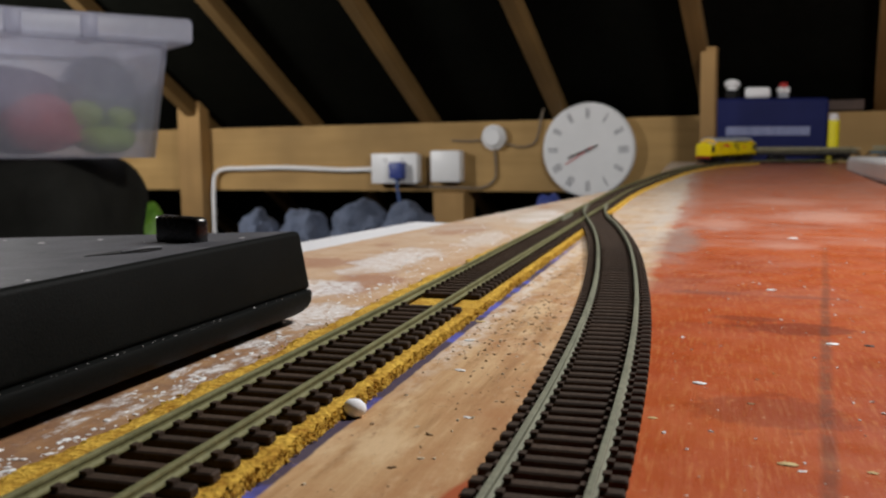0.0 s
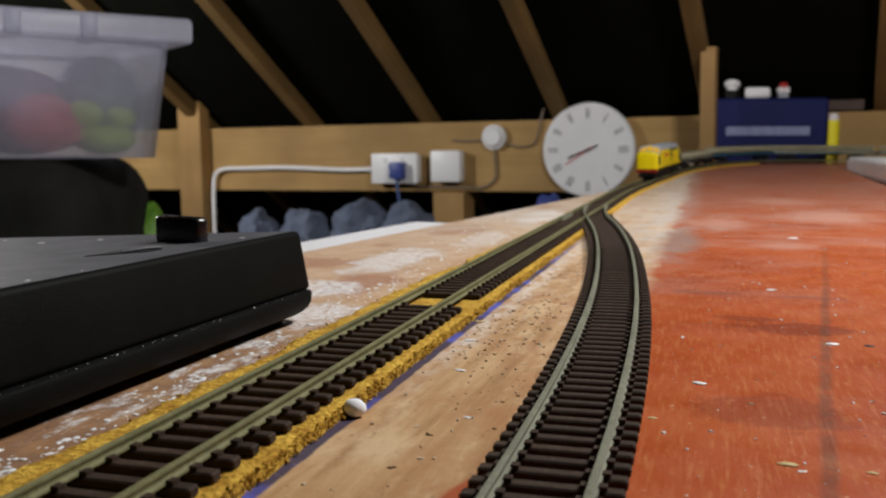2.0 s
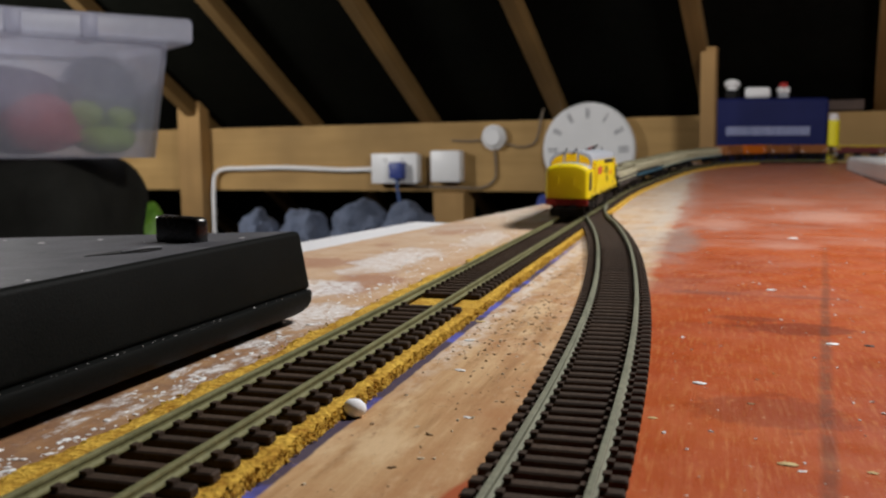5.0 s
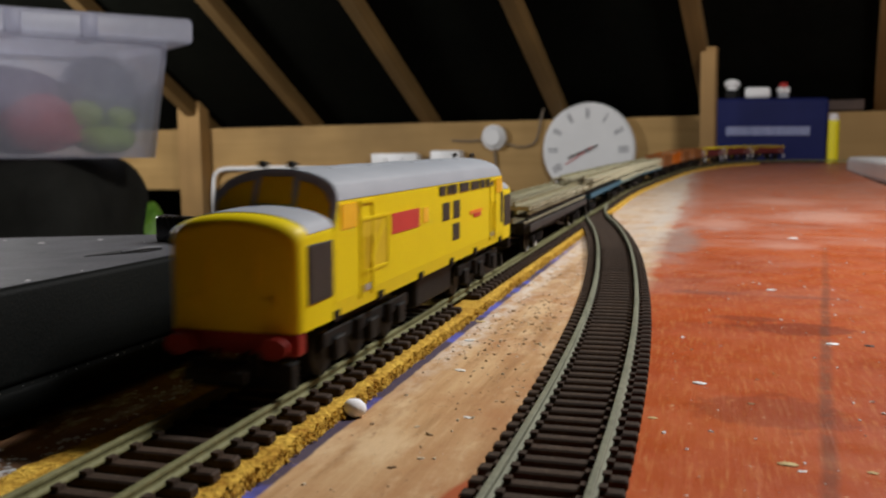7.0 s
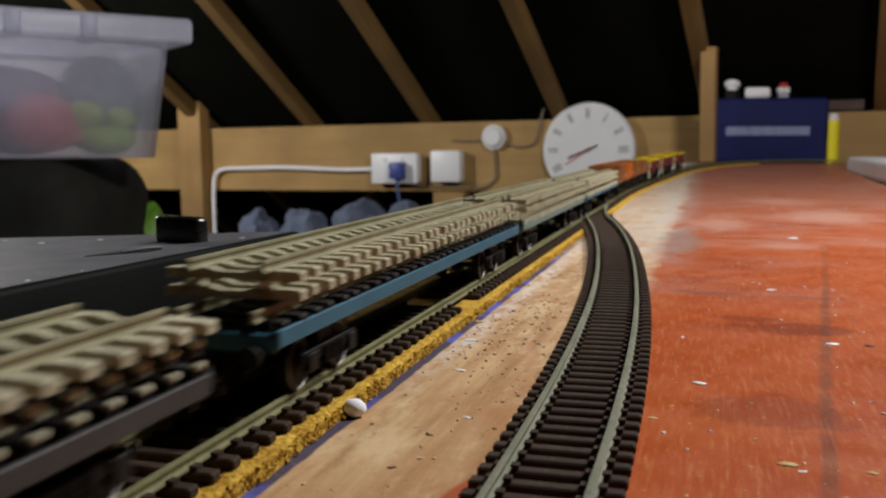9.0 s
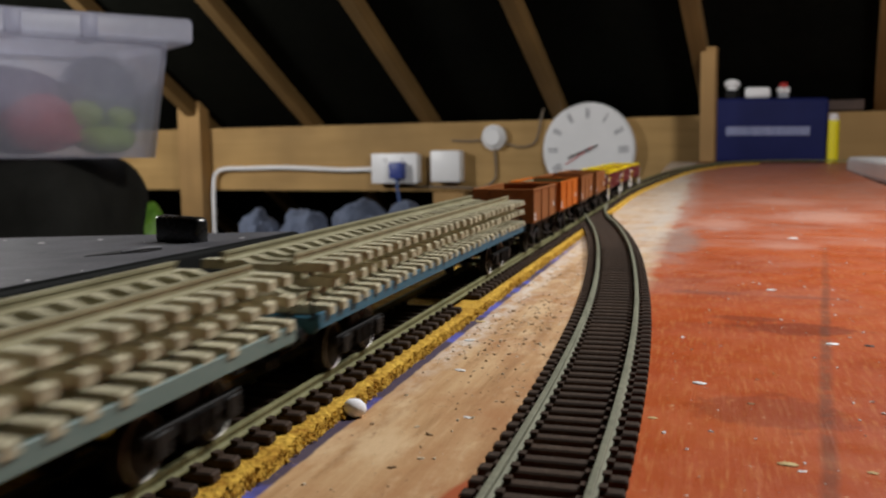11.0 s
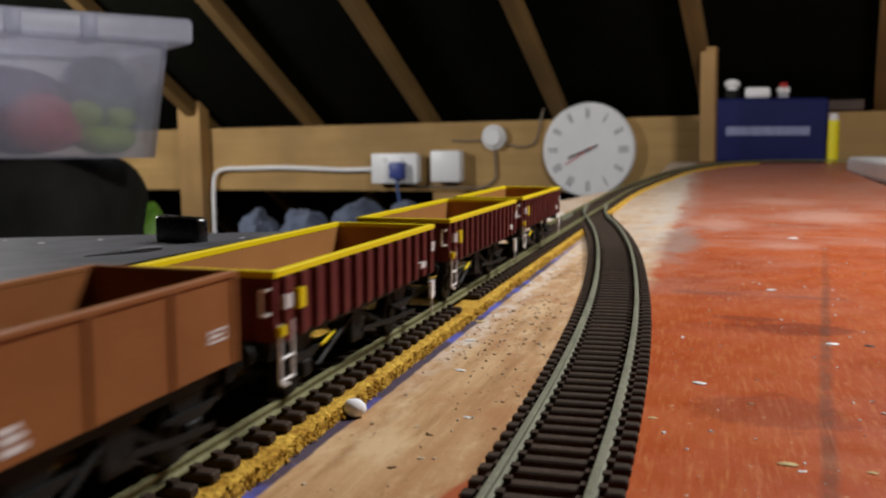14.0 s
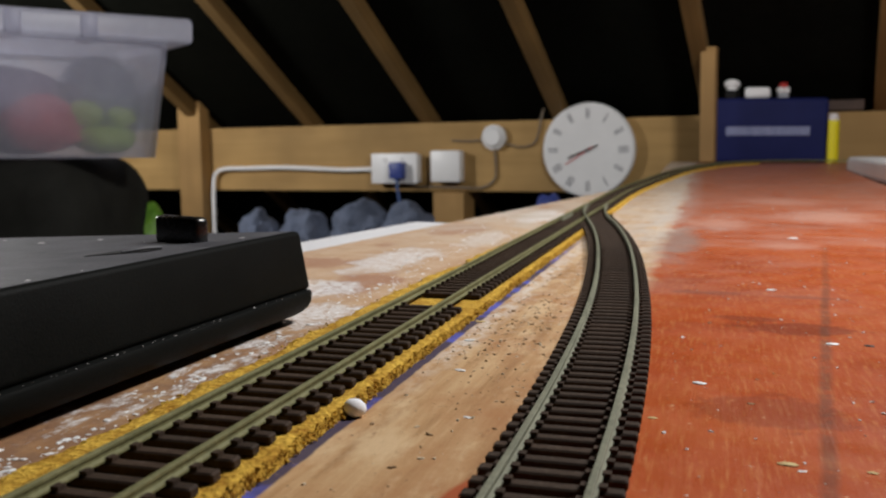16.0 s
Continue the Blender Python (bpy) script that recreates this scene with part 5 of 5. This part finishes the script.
# ---- things at the far end of the board ----
def far_things():
    M_NAVY = surf("navy_card", (0.010, 0.014, 0.075), (0.015, 0.020, 0.10), 200, 12, 0.65, relief=0.04, spec=0.15)
    m = Matrix.Translation((0.238, 2.338, land(2.3))) @ Matrix.Rotation(radians(4.5), 4, "Z")
    e = thing("navy_case", "dark blue case standing upright with pale lettering", "case", m=m)
    bm = bmesh.new()
    box(bm, -0.133, 0.133, 0.0, 0.050, 0.0, 0.150, bev=0.010, seg=4)
    part("case_body", bm, M_NAVY, e, smooth=True)
    rng = random.Random(3)
    bm = bmesh.new()
    x = -0.095
    while x < 0.092:
        w = rng.uniform(0.005, 0.013)
        box(bm, x, min(x + w, 0.095), -0.0006, 0.0002, 0.064, 0.084)
        x += w + 0.0009
    part("lettering", bm, surf("pale_blue_print", (0.20, 0.23, 0.40), (0.26, 0.29, 0.46), 300, 60, 0.6, relief=0.0), e, "pale lettering bars")
    zt = land(2.3) + 0.150

    def on_case(name, label, cat, builder, x, y=2.362):
        t = thing(name, label, cat, m=Matrix.Translation((x, y, zt)))
        builder(t)

    def pot(t):
        bm = bmesh.new()
        cyl(bm, (0, 0, 0.0), (0, 0, 0.020), 0.017, 20)
        part("pot", bm, M_UNDER, t, smooth=True)
        bm = bmesh.new()
        cyl(bm, (0, 0, 0.020), (0, 0, 0.027), 0.012, 20)
        bmesh.ops.create_uvsphere(bm, u_segments=16, v_segments=10, radius=0.016, matrix=Matrix.Translation((0, 0, 0.034)) @ Matrix.Diagonal((1.15, 1.0, 0.75, 1)))
        part("cap", bm, M_WHITE, t, "white cap", smooth=True)

    def roll(t):
        bm = bmesh.new()
        box(bm, -0.029, 0.029, -0.013, 0.013, 0.0, 0.026, bev=0.008, seg=3)
        part("roll", bm, M_WHITE, t, smooth=True)

    def toy(t):
        bm = bmesh.new()
        box(bm, -0.012, 0.012, -0.010, 0.010, 0.0, 0.012, bev=0.003)
        part("base", bm, M_GREYROOF, t, smooth=True)
        bm = bmesh.new()
        for x in (-0.007, 0.007):
            bmesh.ops.create_uvsphere(bm, u_segments=14, v_segments=10, radius=0.0085, matrix=Matrix.Translation((x, -0.004, 0.018)))
        part("white_ball", bm, M_WHITE, t, smooth=True)
        bm = bmesh.new()
        bmesh.ops.create_uvsphere(bm, u_segments=14, v_segments=10, radius=0.011, matrix=Matrix.Translation((0, 0.003, 0.026)))
        part("red_ball", bm, M_REDPAINT, t, smooth=True)
    on_case("capped_pot", "small dark pot with a white cap", "pot", pot, 0.155)
    on_case("white_roll", "white roll of tape lying on the case", "roll", roll, 0.212)
    on_case("knobbed_toy", "small red and white knobbed plastic toy", "toy", toy, 0.269)
    t = thing("dark_box", "low dark brown box behind the case", "box", m=WALL @ Matrix.Translation((0.300, -0.005, 0.1355)))
    part("box_body", made((-0.06, 0.075, 0, 0.04, 0, 0.026), bev=0.003), surf("brown_card", (0.05, 0.03, 0.022), (0.09, 0.055, 0.04), 200, 30, 0.7), t)
    t = thing("marker_pen", "yellow marker pen standing upright with a pale cap", "pen", m=Matrix.Translation((0.379, 2.334, land(2.334))))
    M_NEON = surf("neon_yellow", (0.72, 0.62, 0.01), (0.80, 0.70, 0.015), 300, 20, 0.4, relief=0.0)
    bm = bmesh.new()
    cyl(bm, (0, 0, 0), (0, 0, 0.098), 0.0125, 24)
    part("barrel", bm, M_NEON, t, smooth=True)
    bm = bmesh.new()
    cyl(bm, (0, 0, 0.098), (0, 0, 0.113), 0.0118, 24, 0.009)
    part("pen_cap", bm, M_PRINT, t, smooth=True)
    t = thing("white_tray", "white plastic tray with rounded edge on the board", "tray", m=Matrix.Translation((0.360, 1.30, land(1.60))))
    bm = bmesh.new()
    box(bm, 0.0, 0.30, 0.0, 0.66, -0.002, 0.034, bev=0.010, seg=4)
    part("tray_body", bm, M_WHITE, t, smooth=True)


far_things()

# ---- tub on a dark bag, beyond the controller; the frame faces the viewer ----
AISLE = Matrix.Translation((0.1006, 0, 0)) @ Matrix.Rotation(radians(15.526), 4, "Z")


TUBPLACE = AISLE @ Matrix.Translation((-0.500, 1.76, 0.038)) @ Matrix.Rotation(radians(33), 4, "Z") @ Matrix.Translation((-0.258, 0.178, 0))


def frosted():
    """Milky plastic: part clear, part scattering."""
    m, nt, b = nodes_of("frosted_plastic")
    nt.links.new(ramp(nt, nz(nt, 30, 4), [(0.3, (0.50, 0.51, 0.61)), (0.7, (0.60, 0.61, 0.71))]), b.inputs["Base Color"])
    b.inputs["Roughness"].default_value = 0.35
    trl, clear, m1, m2 = (nt.nodes.new(k) for k in ("ShaderNodeBsdfTranslucent", "ShaderNodeBsdfTransparent", "ShaderNodeMixShader", "ShaderNodeMixShader"))
    trl.inputs[0].default_value = (0.66, 0.67, 0.74, 1)
    clear.inputs[0].default_value = (0.93, 0.93, 0.97, 1)
    m1.inputs[0].default_value, m2.inputs[0].default_value = 0.45, 0.40
    nt.links.new(b.outputs[0], m1.inputs[1])
    nt.links.new(trl.outputs[0], m1.inputs[2])
    nt.links.new(m1.outputs[0], m2.inputs[1])
    nt.links.new(clear.outputs[0], m2.inputs[2])
    nt.links.new(m2.outputs[0], nt.nodes["Material Output"].inputs[0])
    return m


def tub():
    M_TUB = frosted()
    e = thing("storage_tub", "frosted translucent plastic storage tub with red and lime things inside", "tub", m=TUBPLACE)
    bm = bmesh.new()
    secs = [(0.0, 0.245, 0.165), (0.22, 0.272, 0.188)]
    vs = []
    for z, hx, hy in secs:
        n = 40
        ringv = []
        for i in range(n):
            a = 2 * math.pi * i / n
            c, s = math.cos(a), math.sin(a)
            k = (abs(c) ** 7 + abs(s) ** 7) ** (-1 / 7)
            ringv.append(bm.verts.new((hx * c * k, hy * s * k, z)))
        vs.append(ringv)
    n = len(vs[0])
    for i in range(n):
        bm.faces.new((vs[0][i], vs[0][(i + 1) % n], vs[1][(i + 1) % n], vs[1][i]))
    bm.faces.new(vs[0])
    part("shell", bm, M_TUB, e, smooth=True)
    bm = bmesh.new()
    box(bm, -0.300, 0.294, -0.205, 0.205, 0.206, 0.253, bev=0.010, seg=3)
    part("lid", bm, M_TUB, e, smooth=True)
    for x in (-0.075, -0.012, 0.11):
        bm = bmesh.new()
        box(bm, x - 0.014, x + 0.014, -0.212, -0.2055, 0.206, 0.250, bev=0.003, seg=2)
        part("clip", bm, M_TUB, e, smooth=True)
    M_LIME = surf("lime_plastic", (0.38, 0.56, 0.03), (0.48, 0.66, 0.05), 200, 20, 0.5, relief=0.0)
    M_PINK = surf("red_plastic", (0.74, 0.12, 0.14), (0.82, 0.17, 0.19), 200, 20, 0.5, relief=0.0)
    M_SLATE = surf("slate_plastic", (0.055, 0.075, 0.13), (0.085, 0.11, 0.18), 200, 20, 0.6, relief=0.0)
    M_VIOLET = surf("violet_cloth", (0.16, 0.13, 0.22), (0.30, 0.24, 0.36), 120, 16, 0.8, relief=0.2)
    for nm, lab, cat, mt, lumps, seed in (
            ("lime_toy", "lime green plastic toy of rounded lumps inside the tub", "toy", M_LIME, ((0.118, -0.120, 0.078, 0.030, 0.030, 0.026), (0.178, -0.120, 0.072, 0.026, 0.028, 0.022), (0.150, -0.118, 0.034, 0.056, 0.036, 0.028)), 3),
            ("red_bundle", "red plastic bundle slumped inside the tub", "bundle", M_PINK, ((0.048, -0.108, 0.058, 0.070, 0.046, 0.052),), 9),
            ("slate_ball", "dark slate ball resting inside the tub", "ball", M_SLATE, ((0.160, -0.030, 0.100, 0.080, 0.072, 0.094),), 0),
            ("violet_cloth", "folded violet grey cloth inside the tub", "cloth", M_VIOLET, ((0.010, -0.02, 0.085, 0.100, 0.075, 0.080), (-0.13, -0.06, 0.080, 0.090, 0.08, 0.075)), 6)):
        bm = bmesh.new()
        for cx, cy, cz, rx, ry, rz in lumps:
            for v in bmesh.ops.create_icosphere(bm, subdivisions=3, radius=1.0)["verts"]:
                d = 1 + (0.22 if seed else 0.0) * noise.noise(v.co * 1.8 + Vector((seed, cx * 30, 0)))
                v.co = Vector((cx + v.co.x * rx * d, cy + v.co.y * ry * d, max(cz + v.co.z * rz * d, 0.004)))
        ob = part(nm, bm, mt, smooth=True)
        ob.matrix_basis = TUBPLACE
        tagged(ob, lab, cat)
    # dark bag below
    bm = bmesh.new()
    box(bm, -0.62, 0.19, -0.20, 0.30, -0.634, 0.0, bev=0.075, seg=5)
    for v in bm.verts:
        v.co += Vector((0.008, 0.008, 0)) * noise.noise(v.co * 7) if v.co.z < -0.01 else Vector()
        if v.co.z < -0.05 and v.co.x > 0.1:
            v.co.x += 0.02 * min(1, (-0.05 - v.co.z) / 0.1)
    ob = part("dark_bag", bm, surf("dark_fabric", (0.014, 0.014, 0.012), (0.030, 0.030, 0.026), 500, 12, 0.85, relief=0.4, dist=0.001, spec=0.15), smooth=True)
    ob.matrix_basis = AISLE @ Matrix.Translation((-0.825, 1.78, 0.038))
    tagged(ob, "dark grey fabric bag under the tub", "bag")


tub()


def blob(name, label, cat, centre, size, mat, seed, lump=0.25):
    bm = bmesh.new()
    bmesh.ops.create_icosphere(bm, subdivisions=4, radius=1.0)
    for v in bm.verts:
        d = 1 + lump * noise.noise(v.co * 1.6 + Vector((seed, 0, 0))) + 0.10 * noise.noise(v.co * 5 + Vector((0, seed, 0)))
        v.co = Vector((v.co.x * size[0], v.co.y * size[1], v.co.z * size[2])) * d
    ob = part(name, bm, mat, smooth=True)
    ob.matrix_basis = AISLE @ Matrix.Translation(centre)
    return tagged(ob, label, cat)


def rolls():
    M_FLEECE = surf("blue_grey_fleece", (0.08, 0.10, 0.15), (0.16, 0.19, 0.27), 120, 14, 0.95, relief=0.6, dist=0.006)
    M_GREEN = surf("green_bag_plastic", (0.08, 0.22, 0.02), (0.20, 0.42, 0.04), 120, 14, 0.5, relief=0.2, dist=0.004)
    for r, z, sx, sz, seed in ((-0.500, -0.185, 0.055, 0.065, 1), (-0.370, -0.180, 0.066, 0.072, 2), (-0.222, -0.170, 0.086, 0.082, 3), (-0.095, -0.172, 0.070, 0.078, 4)):
        y = 2.45 - 0.2 * r
        blob("insulation_roll", "blue-grey fleecy insulation bundle below the purlin", "insulation", (r, y, z), (sx, 0.09, sz), M_FLEECE, seed)
    blob("blue_cloth", "dark blue cloth bundle on the plate below the purlin", "cloth", (0.285, 2.50, -0.165), (0.055, 0.05, 0.090), M_BLUEPLUG, 8)
    ob = part("joist", made((-0.75, 0.40, 2.36, 2.70, -0.34, -0.25), bev=0.004), M_TIMBER)
    ob.matrix_basis = AISLE
    tagged(ob, "timber plate that carries the insulation", "joist", kind="structure")
    blob("green_bag", "bright green plastic bag beside the dark bag", "bag", (-0.648, 2.02, -0.135), (0.060, 0.05, 0.075), M_GREEN, 5)
    ob = part("shelf_board", made((-0.9, -0.5, 1.9, 2.15, -0.235, -0.188), bev=0.004), M_TIMBER)
    ob.matrix_basis = AISLE
    tagged(ob, "timber board under the green bag", "board", kind="structure")
    bm = bmesh.new()
    vs = box(bm, 0.012, 0.05, 0.0, 0.24, -0.010, -0.001, bev=0.001)
    ob = part("white_sheet", bm, surf("white_card", (0.66, 0.66, 0.68), (0.78, 0.78, 0.80), 300, 10, 0.7, relief=0.1))
    ob.matrix_basis = Matrix.Translation((-0.182, 0.53, 0.0)) @ Matrix.Rotation(radians(-7.8), 4, "Z")
    tagged(ob, "white card sheet along the board's edge", "card")


rolls()

# ---- movement: the nose's place along the track, second by second ----
NOSE = [(0, 1.967), (2, 1.462), (4, 0.967), (6.4, 0.3426), (7, 0.187), (7.3, 0.1115), (7.6, 0.0345), (8, -0.081), (9, -0.366), (11.3, -0.942), (12, -1.0955), (12.5, -1.206), (13, -1.3146), (13.5, -1.430), (14, -1.542), (14.5, -1.655), (15, -1.769), (15.5, -1.888), (16, -2.010)]


def nose_at(t):
    i = max(k for k in range(len(NOSE) - 1) if NOSE[k][0] <= t)
    (t0, a), (t1, b) = NOSE[i], NOSE[i + 1]

    def rate(k):
        lo, hi = NOSE[max(k - 1, 0)], NOSE[min(k + 1, len(NOSE) - 1)]
        return (hi[1] - lo[1]) / (hi[0] - lo[0])
    h, u = t1 - t0, (t - t0) / (t1 - t0)
    return a * (2 * u**3 - 3 * u**2 + 1) + rate(i) * h * (u**3 - 2 * u**2 + u) + b * (3 * u**2 - 2 * u**3) + rate(i + 1) * h * (u**3 - u**2)


def motions():
    for ob, off, length, pivot in TRAIN:
        rows = []
        for k in range(65):
            t = 0.25 * k
            s = nose_at(t) + off + length / 2
            a, b = on_line(s - pivot), on_line(s + pivot)
            d = (b - a).normalized()
            side = d.cross(Vector((0, 0, 1))).normalized()
            up = side.cross(d)
            m = Matrix((side, d, up)).transposed().to_4x4()
            m.translation = (a + b) / 2
            rows.append((t, m))
        walk(ob, rows)


motions()
